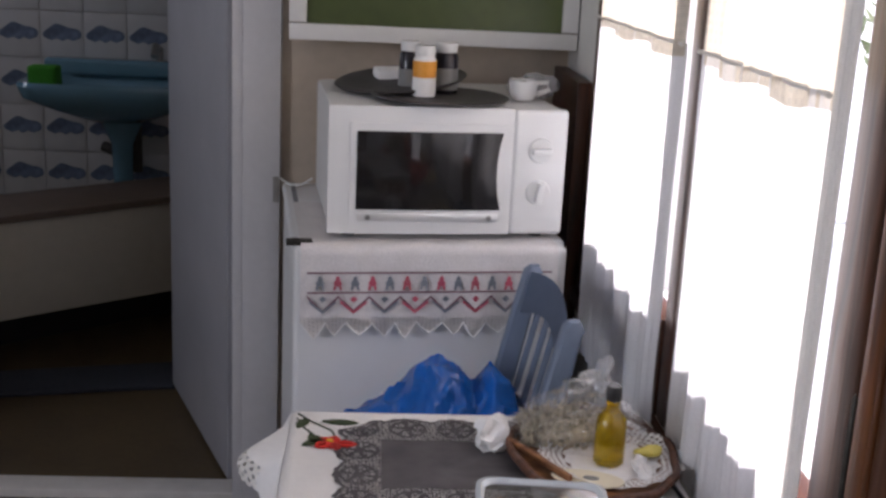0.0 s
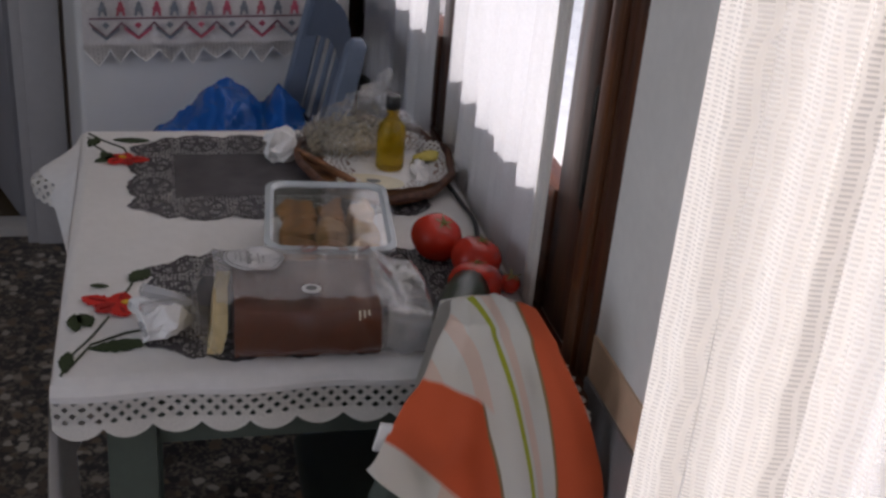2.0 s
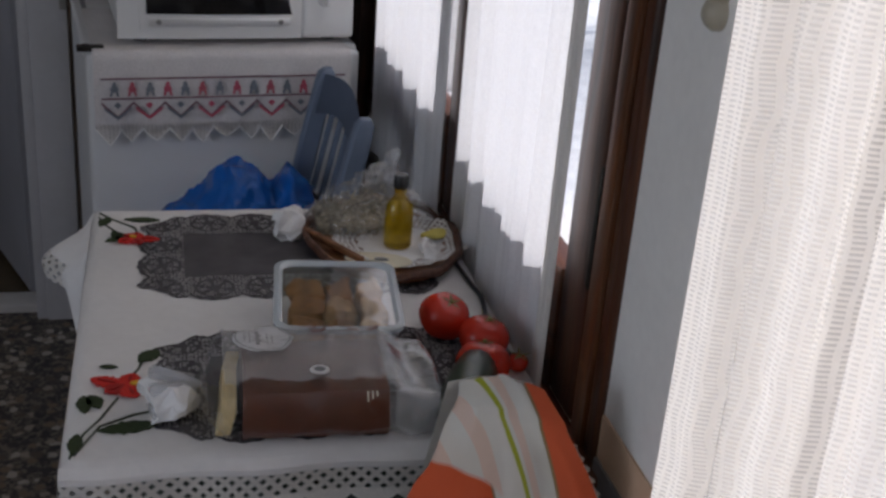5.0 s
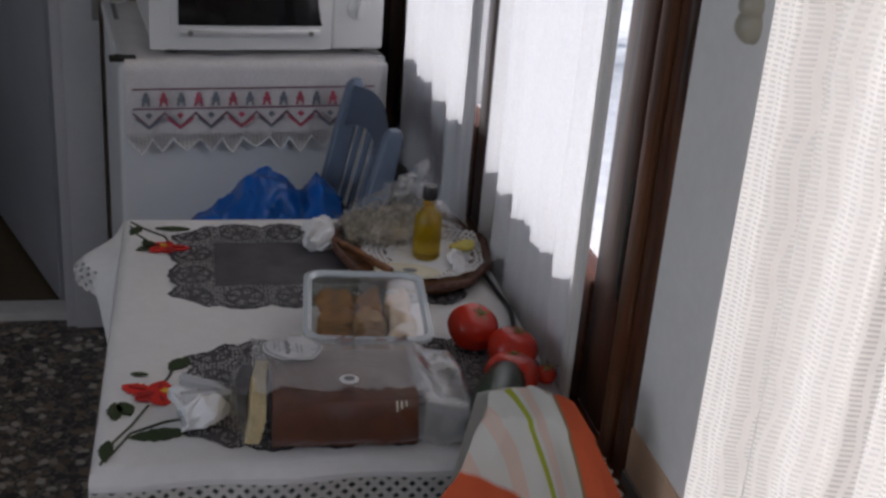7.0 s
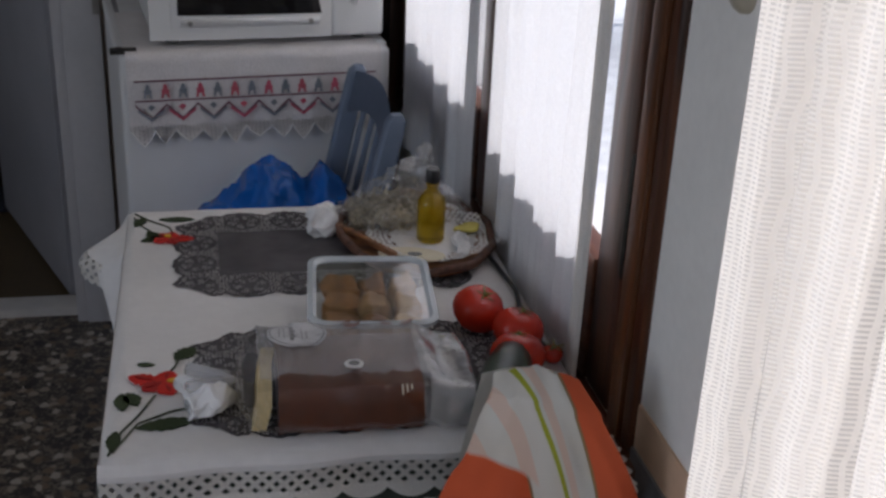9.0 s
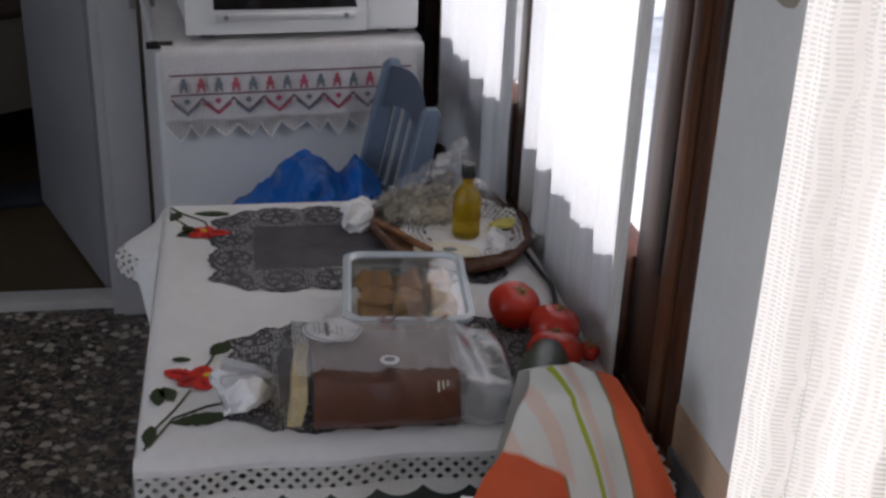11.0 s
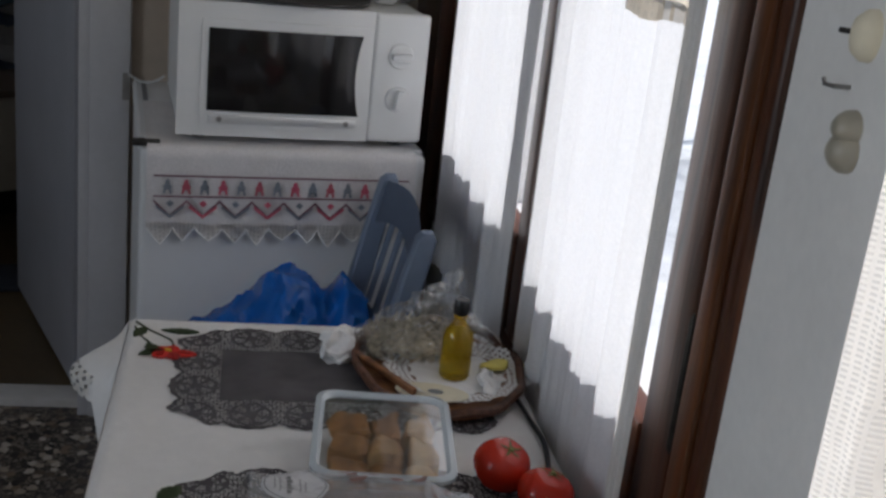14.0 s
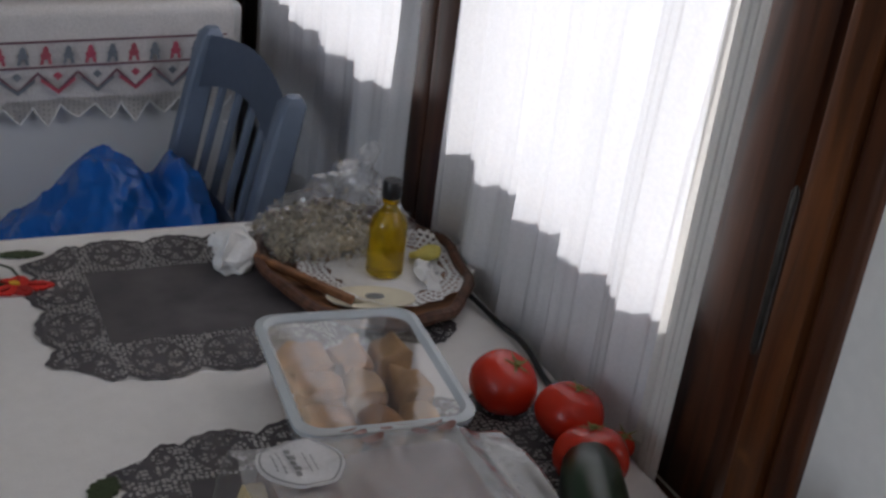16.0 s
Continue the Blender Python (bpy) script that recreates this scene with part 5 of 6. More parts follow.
def loaf_part(x0, x1, n, k=1.0):
    b = bmesh.new()
    rows = [[b.verts.new(p) for p in loaf_ring(x0 + (x1 - x0) * i / n, k * (1 - 0.012 * (i % 2)))] for i in range(n + 1)]
    for p, q in zip(rows, rows[1:]):
        for i in range(len(p)):
            b.faces.new((p[i], p[(i + 1) % len(p)], q[(i + 1) % len(p)], q[i]))
    b.faces.new(rows[0])
    b.faces.new(rows[-1][::-1])
    return crumple(b, 60, 0.002, 4)


part("crust", loaf_part(-0.086, 0.062, 18), M_CRUST, loaf)
b = loaf_part(-0.100, -0.0865, 4, 0.86)
for v in b.verts:
    v.co.x += 0.10 * max(0.0, v.co.y + 0.01) - 0.25 * max(0.0, 0.03 - v.co.z) - 0.006
part("end_slice", b, M_CRUMB, loaf, "pale cut face of bread")
bag = thing("bread_bag", (0, 0, 0), "clear printed plastic bag round the bread loaf", "plastic bag")
bag.matrix_world = LO


def bread_bag(u, v):
    x = -0.130 + 0.256 * u
    a = 2 * math.pi * v
    k = 1.0
    if u < 0.10:
        k = 0.30 + 0.70 * (u / 0.10) ** 0.7
    if u > 0.95:
        k = 1.0 - 0.85 * ((u - 0.95) / 0.05) ** 1.6
    cy, cz = math.cos(a), math.sin(a)
    y = 0.0735 * k * math.copysign(abs(cy) ** 0.42, cy)
    z = 0.0315 + 0.0315 * k * math.copysign(abs(cz) ** 0.45, cz)
    slack = max(0.0, min(1.0, (u - 0.76) / 0.1))
    z *= 1 - 0.22 * slack
    q = Vector((x, y, z)) * 30
    w = 0.0035 + 0.0045 * slack + (0.005 if u < 0.12 else 0)
    crease = 0.0035 * max(0.0, 1 - abs(noise.noise(Vector((x * 16, y * 16, 7)))) * 9)
    return (x + 0.3 * w * noise.noise(q), y + w * noise.noise(q + Vector((4, 0, 0))), max(0.0006, z + w * noise.noise(q + Vector((0, 4, 0))) + crease * max(0.0, cz)))


part("film", sheet(bread_bag, 90, 84), M_FILM, bag, "crinkled clear film")
part("clear_end", sheet(lambda u, v: (lambda p: (p[0] + 0.001, p[1] * 0.985, max(0.0005, p[2] * 0.985)))(bread_bag(0.77 + 0.23 * u, v)), 24, 60), M_FILMHAZY, bag, "hazy white empty end")
tw = bmesh.new()
for k in range(5):
    tube(tw, [(-0.128, 0.0, 0.030), (-0.145, 0.012 * math.sin(k * 1.3), 0.030 + 0.008 * math.cos(k * 1.3)), (-0.178, 0.026 * math.sin(k * 1.3 + 0.3), 0.026 + 0.018 * math.cos(k * 1.3))], [0.004, 0.006, 0.009], 6)
part("twisted_end", crumple(tw, 60, 0.004, 2), M_FILMHAZY, bag, "twisted white film tail")


def over_bag(u0, u1, v0, v1, lift, nu=16, nv=16):
    """A patch of print that follows the bag's surface."""
    def at(u, v):
        x, y, zz = bread_bag(u0 + (u1 - u0) * u, v0 + (v1 - v0) * v)
        c = Vector((0, 0.6 * y, zz - 0.02)).normalized() * lift
        return (x, y + c.y, zz + c.z)
    return sheet(at, nu, nv)


def disc_on_bag(cu, cv, ru, rv, lift, r0=0.0, n=40):
    def at(u, v):
        rr = r0 + (1 - r0) * v
        x, y, zz = bread_bag(cu + ru * rr * math.cos(6.2832 * u), cv + rv * rr * math.sin(6.2832 * u))
        c = Vector((0, 0.6 * y, zz - 0.02)).normalized() * lift
        return (x, y + c.y, zz + c.z)
    return sheet(at, n, 6)


def top_point(x, y, lift):
    """A point of the film's upper side over (x, y)."""
    a = math.acos(math.copysign(min(1.0, abs(y) / 0.0735) ** 2.38, y))
    px, py, pz = bread_bag((x + 0.130) / 0.256, a / (2 * math.pi))
    return (px, py, pz + lift)


def oval_on_top(cx, cy, rx, ry, lift, r0=0.0, n=40):
    return sheet(lambda u, v: top_point(cx + rx * (r0 + (1 - r0) * v) * math.cos(6.2832 * u), cy + ry * (r0 + (1 - r0) * v) * math.sin(6.2832 * u), lift), n, 8)


lab = part("print_patch", oval_on_top(-0.062, 0.034, 0.032, 0.032, 0.0022), M_LABELWHITE, bag, "white oval printed panel on the film")
part("print_ring", oval_on_top(-0.062, 0.034, 0.030, 0.030, 0.0032, 0.95), M_GREYINK, lab)
for x, w, y0, y1 in ((-0.082, 0.0016, 0.022, 0.046), (-0.077, 0.0016, 0.018, 0.050), (-0.070, 0.0060, 0.014, 0.054), (-0.058, 0.0016, 0.020, 0.048), (-0.053, 0.0016, 0.022, 0.044)):
    d = (y1 - y0) / 5
    for k in range(5):
        part("print_bar", sheet(lambda u, v: top_point(x + w * u * (0.7 + 0.3 * (k % 2)), y0 + d * (k + 0.78 * v), 0.0034), 2, 4), M_GREYINK, lab)


def panel_at(u, v):
    """The film's milky upper side, print and curtain reflection in one pale layer, with a ragged front edge."""
    uu = 0.10 + 0.70 * u
    front = 0.322 + 0.030 * noise.noise(Vector((uu * 11, 2, 0))) + 0.018 * noise.noise(Vector((uu * 31, 5, 0)))
    x, y, zz = bread_bag(uu, 0.03 + (front - 0.03) * v)
    c = Vector((0, 0.6 * y, zz - 0.02)).normalized() * 0.0010
    return (x, y + c.y, zz + c.z)


part("print_sheen_panel", sheet(panel_at, 70, 24), M_SHEENFILM, bag, "milky upper film, print and painted reflection")
for k in range(9):
    u, v = 0.46 + 0.085 * (k % 4) + 0.02 * (k // 4), 0.10 + 0.045 * (k // 3)
    part("print_blot", disc_on_bag(u, v, 0.028 + 0.008 * math.sin(k), 0.016, 0.0045, n=16), M_ROSEINK, bag, "faded rose brown print")
for k in range(3):
    part("print_bar", over_bag(0.655 + 0.018 * k, 0.662 + 0.018 * k, 0.405, 0.47 - 0.015 * k, 0.0026, 1, 8), M_CREAM, bag)
em = part("emblem", sheet(lambda u, v: (lambda p: (p[0], p[1], p[2] + 0.0025))((-0.008 + 0.010 * v * math.cos(6.2832 * u), -0.040 + 0.010 * v * math.sin(6.2832 * u), 0.0645)), 24, 3), M_PAPER, bag, "small round white emblem")
part("emblem_eye", sheet(lambda u, v: (-0.008 + 0.0058 * v * math.cos(6.2832 * u), -0.040 + 0.0052 * v * math.sin(6.2832 * u), 0.0680), 20, 2), M_GREYINK, em)


# ---- vegetables ----
def tomato(at, r, turn, tilt, label):
    ob = thing("tomato", at, label, "tomato", "tomatoes on the table")
    ob.matrix_world = pose(at[0], at[1], at[2] + r * 0.86, tilt, 0.3 * tilt, turn) @ pose(0, 0, 0)
    b = bmesh.new()
    bmesh.ops.create_uvsphere(b, u_segments=40, v_segments=24, radius=r)
    for v in b.verts:
        a = math.atan2(v.co.y, v.co.x)
        h = v.co.z / r
        v.co.x *= 1 + 0.025 * math.cos(5 * a)
        v.co.y *= 1 + 0.025 * math.cos(5 * a + 0.6)
        v.co.z = 0.86 * v.co.z - (0.09 * r * (max(0, h - 0.72) / 0.28) ** 2 if h > 0.72 else 0)
    part("fruit", b, M_TOMATO, ob)
    b = bmesh.new()
    lathe(b, [(0.004, 0.66 * r), (0.003, 0.86 * r)], seg=8)
    for k in range(5):
        a = 2 * math.pi * k / 5
        b.faces.new([b.verts.new((q * math.cos(a + w), q * math.sin(a + w), 0.72 * r + z)) for q, w, z in ((0.002, 0, 0.002), (0.006, 0.3, 0.002), (0.015, 0, 0.0035), (0.006, -0.3, 0.002))])
    part("calyx", b, M_CALYX, ob, "dry green stalk end")


tomato((0.432, -0.436, S), 0.0315, 20, 22, "large ripe red tomato by the tub")
tomato((0.467, -0.493, S), 0.0305, 80, 12, "large ripe red tomato by the window")
tomato((0.450, -0.556, S), 0.0315, 150, 16, "large ripe red tomato beside the zucchini")
tomato((0.500, -0.528, S), 0.0125, 10, 10, "small red tomato at the table edge")
z = thing("zucchini", (0, 0, 0), "dark green zucchini lying beside the tomatoes", "zucchini")
z.matrix_world = pose(0.420, -0.615, S + 0.027, 0, 0, 66)
b = bmesh.new()
path = [(-0.085, 0, -0.004), (-0.075, 0, -0.001), (-0.03, 0.003, 0), (0.02, 0.002, 0), (0.052, 0, 0.003), (0.06, 0, 0.003)]
tube(b, path, [0.010, 0.022, 0.027, 0.027, 0.023, 0.018], 14)
part("skin", b, M_ZUC, z)
b = bmesh.new()
tube(b, [(0.06, 0, 0.003), (0.073, 0.001, 0.005)], [0.010, 0.009], 8)
part("stalk", b, M_CUT, z, "pale green cut stalk")
cord = thing("black_cable", (0, 0, S), "black cable lying along the table edge by the window", "cable")
b = bmesh.new()
tube(b, [(0.499 - 0.005 * math.cos(k * 0.35), -0.22 - 0.012 * k, 0.004 + 0.002 * math.sin(k * 0.7)) for k in range(24)], 0.0032, 8)
part("cord", b, M_BLACK, cord)


# ---- blue chair with the bag on it ----
def board(bm, points, half_x, half_y, cut=0.004):
    """An upright board along points with chamfered corners; half_x one for each point."""
    loops = []
    for (x, y, z), h in zip(points, half_x):
        c = min(cut, 0.6 * h)
        k = half_y * min(1.0, h / 0.014)
        loops.append([bm.verts.new((x + dx, y + dy, z)) for dx, dy in ((-h + c, -k), (h - c, -k), (h, -k + c), (h, k - c), (h - c, k), (-h + c, k), (-h, k - c), (-h, -k + c))])
    for p, q in zip(loops, loops[1:]):
        for i in range(8):
            bm.faces.new((p[i], p[(i + 1) % 8], q[(i + 1) % 8], q[i]))
    bm.faces.new(loops[0][::-1])
    bm.faces.new(loops[-1])
    return bm


def chair_blue():
    ch = thing("wooden_chair", (0, 0, 0), "blue-grey painted wooden chair standing with its back to the window", "chair", "kitchen chairs")
    sx0, sx1, sy0, sy1 = 0.03, 0.40, 0.13, 0.50
    part("seat", boxed(sx0, sx1, sy0, sy1, 0.425, 0.455, bevel=0.010, seg=3), M_BLUEPAINT, ch)
    for y in (0.15, 0.468):
        b = bmesh.new()
        o = 0.022 if y < 0.3 else 0.0
        board(b, [(0.359 + o, y, 0.0), (0.338 + o, y, 0.44), (0.353 + o, y, 0.60), (0.388 + o, y, 0.77), (0.402 + o, y, 0.836), (0.404 + o, y, 0.846)], [0.018, 0.021, 0.020, 0.018, 0.016, 0.009], 0.016)
        part("back_post", b, M_BLUEPAINT, ch)
        b = bmesh.new()
        tube(b, [(0.06, y, 0.0), (0.065, y, 0.43)], [0.014, 0.019], 12)
        part("leg", b, M_BLUEPAINT, ch)
        b = bmesh.new()
        tube(b, [(0.063, y, 0.2), (0.375, y, 0.2)], 0.010, 8)
        part("stretcher", b, M_BLUEPAINT, ch)

    def rail(u, v, s):
        y = 0.155 + 0.308 * u
        arch = math.sin(math.pi * u)
        top, low = 0.836 + 0.020 * arch, 0.756 + 0.034 * arch
        zz = low + (top - low) * v
        x = 0.386 + 0.022 * (1 - u) + 0.21 * (zz - 0.75) + 0.012 * arch
        return (x + s, y, zz)

    b = sheet(lambda u, v: rail(u, v, -0.009), 18, 6)
    fro = list(b.verts)
    bmesh.ops.solidify(b, geom=list(b.faces), thickness=-0.018)
    part("top_rail", b, M_BLUEPAINT, ch, "curved arched top rail")
    b = sheet(lambda u, v: (0.356 + 0.022 * (1 - u) + 0.012 * math.sin(math.pi * u), 0.155 + 0.308 * u, 0.585 + 0.04 * v + 0.012 * math.sin(math.pi * u)), 12, 3)
    bmesh.ops.solidify(b, geom=list(b.faces), thickness=-0.016)
    part("lower_rail", b, M_BLUEPAINT, ch)
    for k in range(5):
        y = 0.205 + 0.052 * k
        a = math.sin(math.pi * (y - 0.155) / 0.308)
        b = boxed(-0.005, 0.005, y - 0.0065, y + 0.0065, 0, 1, bevel=0.002)
        for v in b.verts:
            s = v.co.z
            v.co.x += 0.366 + 0.022 * (0.463 - y) / 0.308 + 0.012 * a + 0.036 * s
            v.co.z = 0.622 + s * 0.165
        part("slat", b, M_BLUEPAINT, ch)
    return ch


chair_blue()
bg = thing("blue_plastic_bag", (0.20, 0.33, 0.456), "crumpled glossy blue plastic bag on the chair seat", "plastic bag")


def heap(x, stops):
    """Height of the heap's crest at x, eased between its stops."""
    for (x0, z0), (x1, z1) in zip(stops, stops[1:]):
        if x <= x1:
            k = (x - x0) / (x1 - x0)
            return z0 + (z1 - z0) * (0.35 * k + 0.65 * k * k * (3 - 2 * k))
    return stops[-1][1]


def blue(u, v):
    x = -0.172 + 0.362 * u
    a = math.pi * v
    crest = heap(x, ((-0.172, 0.08), (-0.125, 0.140), (-0.05, 0.185), (0.0, 0.235), (0.03, 0.256), (0.06, 0.232), (0.090, 0.195), (0.122, 0.238), (0.15, 0.21), (0.19, 0.12)))
    wide = 0.145 * (1 - abs(2 * u - 1) ** 3.5) ** 0.5 + 0.004
    p = Vector((x, wide * math.cos(a), crest * math.sin(a) ** 0.75))
    out = Vector((0.25 * (2 * u - 1), math.cos(a), math.sin(a)))
    for f, g in ((9, 0.011), (22, 0.010), (48, 0.004)):
        p += g * (0.6 - 2.2 * abs(noise.noise(p * f + Vector((3, f, 1))))) * out * min(1, 4 * math.sin(a) + 0.2)
    return (p.x, p.y, max(0.0, p.z))


part("film", sheet(blue, 120, 80), M_BLUEBAG, bg)
b = bmesh.new()
tube(b, [(0.105, 0.0, 0.15), (0.118, -0.01, 0.20), (0.135, 0.01, 0.215), (0.150, 0.02, 0.185), (0.152, 0.02, 0.13)], [0.014, 0.010, 0.012, 0.011, 0.016], 10)
part("handle", crumple(b, 45, 0.012, 3), M_BLUEBAG, bg, "twisted carrying handle")

# ---- chair with the towel ----
ch = thing("wooden_chair", (0, 0, 0), "sage green painted wooden chair pushed against the table", "chair", "kitchen chairs")
part("seat", boxed(0.275, 0.525, -0.735, -0.36, 0.42, 0.45, bevel=0.010, seg=3), M_SAGE, ch)
for x in (0.315, 0.492):
    b = bmesh.new()
    i = 0.055 if x < 0.4 else -0.03
    tube(b, [(x, -0.712, 0.0), (x, -0.708, 0.44), (x + 0.2 * i, -0.72, 0.62), (x + i, -0.738, 0.78), (x + 1.1 * i, -0.742, 0.80)], [0.016, 0.019, 0.018, 0.017, 0.010], 12)
    part("back_post", b, M_SAGE, ch)
    b = bmesh.new()
    tube(b, [(x, -0.40, 0.0), (x, -0.395, 0.43)], [0.014, 0.018], 12)
    part("leg", b, M_SAGE, ch)
b = sheet(lambda u, v: (0.365 + 0.095 * u, -0.735 - 0.006 * math.sin(math.pi * u), 0.745 + 0.05 * v + (0.028 + 0.037 * v) * math.sin(math.pi * u)), 18, 5)
bmesh.ops.solidify(b, geom=list(b.faces), thickness=-0.018)
part("top_rail", b, M_SAGE, ch)
for k in range(3):
    part("slat", boxed(0.352 + 0.045 * k, 0.366 + 0.045 * k, -0.725, -0.717, 0.45, 0.76, bevel=0.002), M_SAGE, ch)

tw = thing("striped_towel", (0, 0, 0), "orange and cream striped kitchen towel over the chair back", "towel")


def towel_at(u, v):
    top = Vector((0.372 + 0.086 * u, -0.757, 0.864 + 0.010 * math.sin(math.pi * u) - 0.012 * u))
    end = Vector((0.285 + 0.235 * u, -0.800 + 0.02 * u, 0.735 - 0.24 * min(1, u * 1.25)))
    s = v
    p = top.lerp(end, s)
    belly = math.sin(math.pi * min(1, s * 1.0))
    p.x += (u - 0.5) * 0.075 * belly * (1.25 if u > 0.5 else 0.15)
    p.y -= 0.016 * belly + 0.010 * math.sin(u * 9 + 1) * s + 0.014 * noise.noise(Vector((u * 5, v * 4, 2))) + 0.010 * math.sin(u * 17 - 5 * v) * s * (1 - 0.5 * s)
    if s < 0.08:
        k = 1 - s / 0.08
        p.y += 0.022 * k * k
        p.z += 0.004 * (1 - k)
    return p


def towel_uv(u, v):
    """The stripes are gathered towards the top."""
    across = 0.82 + (u - 0.82) * min(1.0, 0.18 + 1.2 * v) if u < 0.82 else u
    return (min(0.995, max(0.005, across)), v)


part("cloth", sheet(towel_at, 90, 90, towel_uv), M_TOWEL, tw)
part("back_fall", sheet(lambda u, v: (0.362 + 0.094 * u + (u - 0.5) * 0.03 * v, -0.733 + 0.014 * v, 0.864 + 0.010 * math.sin(math.pi * u) - 0.012 * u - 0.11 * v), 20, 12, lambda u, v: (u, 0.34 - 0.3 * v)), M_TOWEL, tw)
b = boxed(-0.006, 0.006, -0.002, 0.002, -0.015, 0.015, bevel=0.001)
bmesh.ops.transform(b, matrix=Matrix.Translation((0.300, -0.806, 0.765)) @ Matrix.Rotation(radians(12), 4, "Y"), verts=b.verts)
part("tag", b, M_PAPER, tw, "small white sewn tag")

# ---- wall fittings ----
bell = thing("wall_button", (WX, -0.785, 1.238), "cream round wall button on the white wall", "wall button")
b = bmesh.new()
for dz, k in ((0.009, 0.85), (-0.008, 1.0)):
    lathe(b, [(0.015 * k, 0), (0.0145 * k, 0.006), (0.011 * k, 0.011), (0.007 * k, 0.014), (0.004 * k, 0.015)], (-dz, 0, 0), 24)
bmesh.ops.transform(b, matrix=Matrix.Rotation(-math.pi / 2, 4, "Y"), verts=b.verts)
for v in b.verts:
    v.co.z = -v.co.z
part("cover", b, M_BELL, bell)
knob = thing("wall_button", (WX, -0.783, 1.310), "cream oval wall button beside a small nail", "wall button")
b = bmesh.new()
lathe(b, [(0.018, 0), (0.0175, 0.006), (0.013, 0.012), (0.005, 0.015)], seg=28, squash=0.7)
bmesh.ops.transform(b, matrix=Matrix.Rotation(-math.pi / 2, 4, "Y"), verts=b.verts)
part("cover", b, M_CREAM, knob)
nail = thing("nail", (WX, -0.752, 1.308), "small dark nail in the white wall", "nail")
b = bmesh.new()
tube(b, [(0.003, 0, 0), (-0.008, 0, 0.001)], 0.002, 8)
part("shank", b, M_BLACK, nail)
hk = thing("wall_hook", (WX, -0.768, 1.272), "small dark metal hook on the white wall", "hook")
b = bmesh.new()
tube(b, [(0, 0, 0), (-0.012, 0, 0), (-0.015, 0.008, 0.0), (-0.014, 0.012, 0.003)], 0.0018, 6)
part("wire", b, M_METAL, hk)

# ---- bathroom behind the open door ----
TD = pose(-1.07, 2.05, 0, 0, 0, 39)
bt = thing("bath_bench", (0, 0, 0), "beige panelled bath with a brown edge in the bathroom", "bath")
bt.matrix_world = TD
part("panel", boxed(-0.6, 0.95, 0.0, 0.03, 0.165, 0.485, bevel=0.004), M_TUBPANEL, bt)
part("edge", boxed(-0.6, 0.95, -0.012, 0.30, 0.487, 0.512, bevel=0.006), M_TUBEDGE, bt, "brown edge")
part("basin", boxed(-0.58, 0.93, 0.04, 0.28, 0.17, 0.484), M_TUBPANEL, bt)
for x in (-0.5, 0.8):
    part("foot", boxed(x, x + 0.06, 0.06, 0.26, -0.004, 0.168), M_BLACK, bt)
part("toe_board", boxed(-0.58, 0.93, 0.24, 0.27, -0.004, 0.168), M_BLACK, bt, "black recessed board")
mt = thing("bath_mat", (-0.78, 1.97, -0.004), "dark grey-blue bath mat on the tan floor", "mat", rz=12)
part("rug", crumple(boxed(-0.32, 0.34, -0.10, 0.11, 0, 0.014, bevel=0.005), 20, 0.003, 2), M_MAT, mt)
sk = thing("wash_basin", (-0.84, 2.76, 0.02), "blue ceramic wash basin on a pedestal", "wash basin")
b, rows = shell([(rounded(0.22, 0.18, 0.08), 0.70), (rounded(0.46, 0.34, 0.12), 0.745), (rounded(0.62, 0.44, 0.10), 0.79), (rounded(0.64, 0.46, 0.08), 0.835), (rounded(0.63, 0.45, 0.08), 0.85),
                 (rounded(0.54, 0.36, 0.12), 0.846), (rounded(0.44, 0.26, 0.11), 0.76), (rounded(0.2, 0.12, 0.05), 0.71)])
b.faces.new(rows[0][::-1])
b.faces.new(rows[-1])
part("bowl", b, M_SINK, sk)
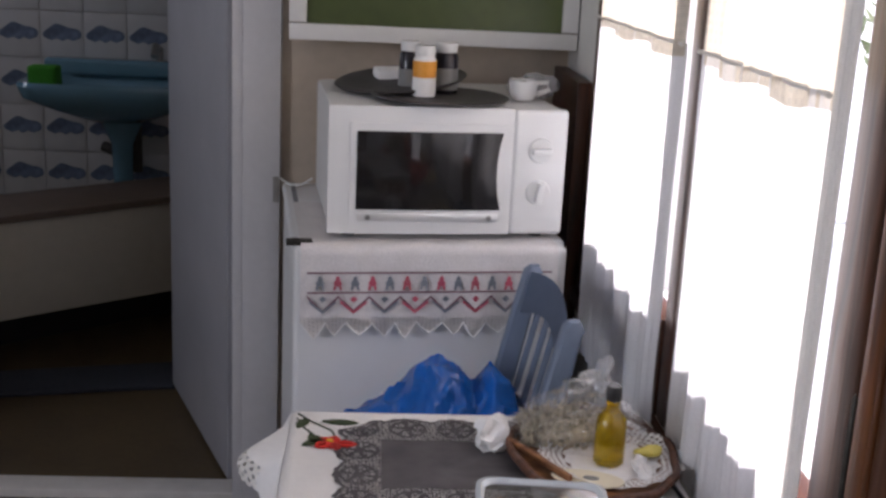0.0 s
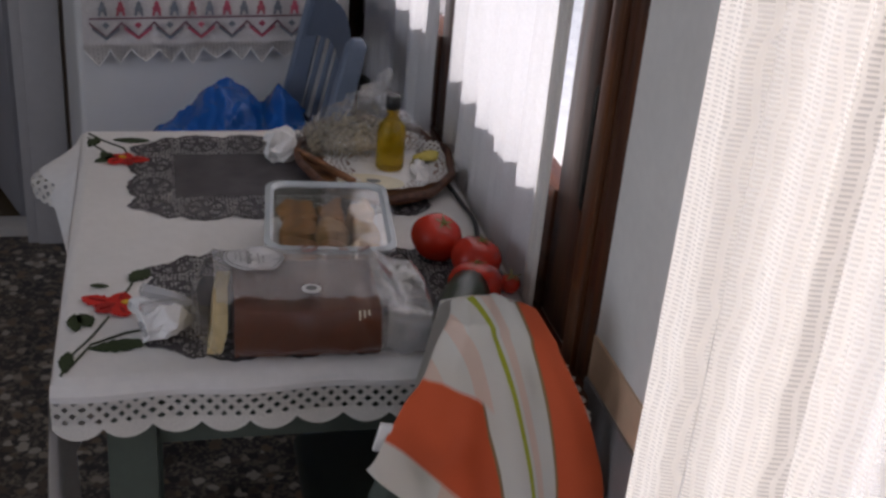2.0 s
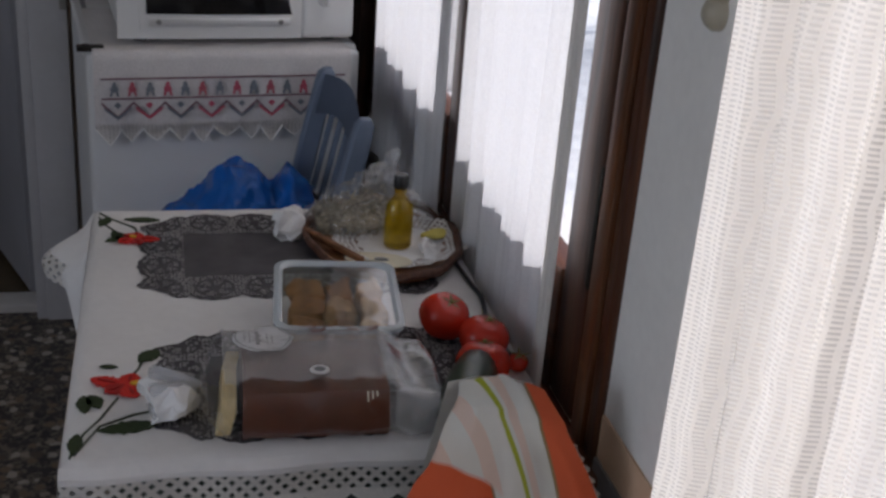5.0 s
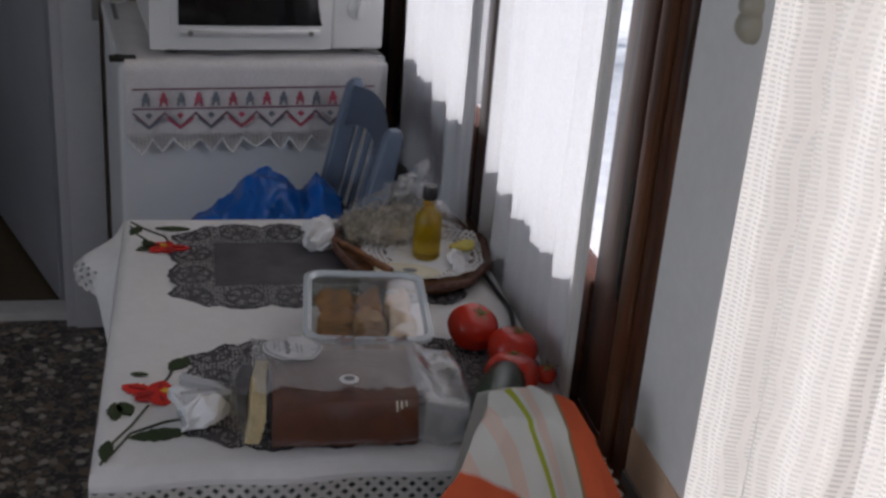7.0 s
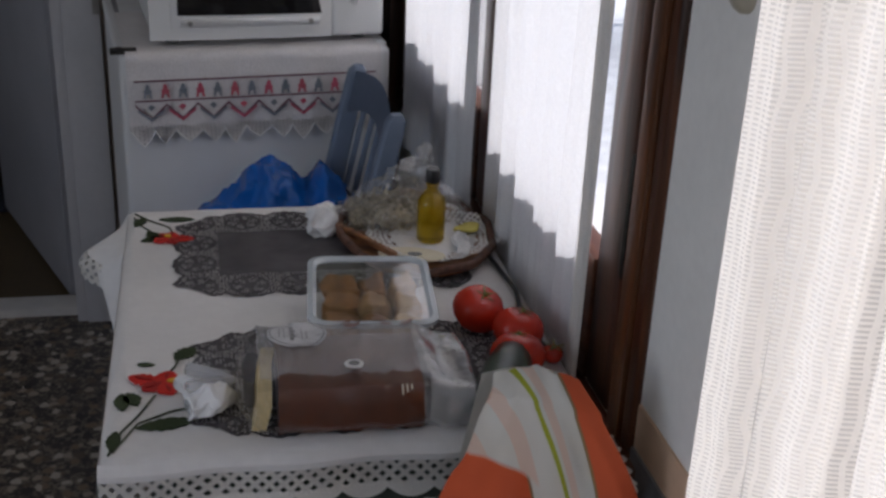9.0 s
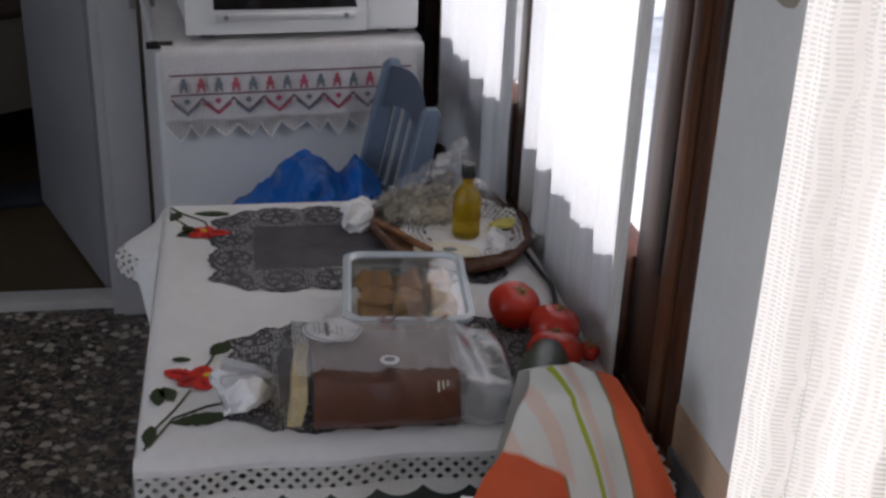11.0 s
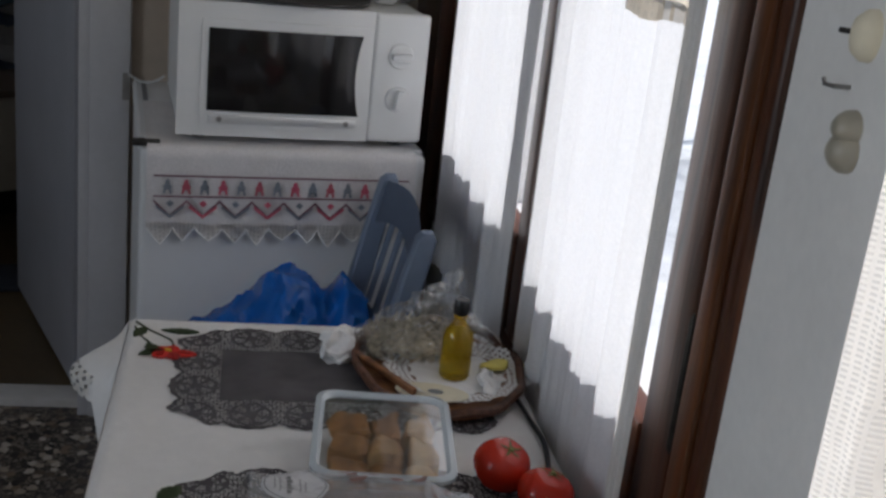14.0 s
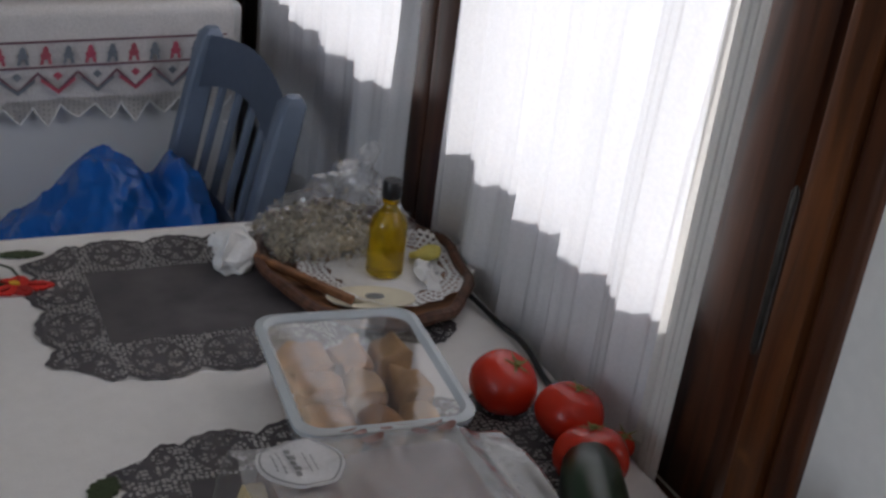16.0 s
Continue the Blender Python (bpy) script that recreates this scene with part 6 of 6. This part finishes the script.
part("splash_ledge", boxed(-0.31, 0.31, 0.15, 0.235, 0.84, 0.90, bevel=0.015, seg=3), M_SINK, sk)
b = bmesh.new()
lathe(b, [(0.09, -0.004), (0.055, 0.06), (0.035, 0.4), (0.04, 0.60), (0.09, 0.72)], (0, 0.05, 0), 24)
part("pedestal", b, M_SINK, sk)
b = bmesh.new()
tube(b, [(0.12, 0.18, 0.88), (0.12, 0.18, 0.95), (0.12, 0.10, 0.965), (0.12, 0.06, 0.93)], 0.013, 10)
part("tap", b, M_METAL, sk, "chrome tap")
b = bmesh.new()
tube(b, [(-0.10, 0.20, 0.56), (0.02, 0.10, 0.54), (0.05, 0.06, 0.50), (0.05, 0.06, 0.70)], 0.022, 10)
part("waste_pipe", b, M_IRON, sk, "dark waste pipe")
sp = thing("green_sponge", (-1.065, 2.62, 0.85), "bright green bath sponge on the wash basin edge", "sponge")
part("foam", crumple(boxed(-0.05, 0.05, -0.035, 0.035, 0, 0.075, bevel=0.012, seg=3), 30, 0.006, 8), M_SOAP, sp)

# ---- tiles of the bathroom wall ----
tiles = bpy.data.objects["wall_bathroom"]
tile_mesh = part("tile", boxed(-0.079, 0.079, -0.006, 0.0, -0.087, 0.087, bevel=0.002), M_TILE, tiles)
b = bmesh.new()
pts = [((0.070 + 0.006 * math.sin(5 * a)) * math.cos(a), (0.048 + 0.007 * math.sin(4 * a)) * math.sin(a) ** 0.8) for a in (math.pi * k / 14 for k in range(15))]
pts += [(-0.04, -0.012), (-0.02, -0.004), (0, -0.014), (0.02, -0.004), (0.04, -0.012)]
va = [b.verts.new((x, -0.0075, zz - 0.01)) for x, zz in pts]
b.faces.new(va)
motif_mesh = part("motif", b, M_MOTIF, tile_mesh, "faded blue shell motif", False)
k = 0
for i in range(9):
    for j in range(8):
        x, zz = -1.75 + 0.163 * i, 0.28 + 0.18 * j
        if k == 0:
            tile_mesh.location = (x, 3.0, zz)
        else:
            o = new("tile", tile_mesh.data)
            o.parent = tiles
            o.location = (x, 3.0, zz)
            q = new("motif", motif_mesh.data)
            q.parent = o
        k += 1
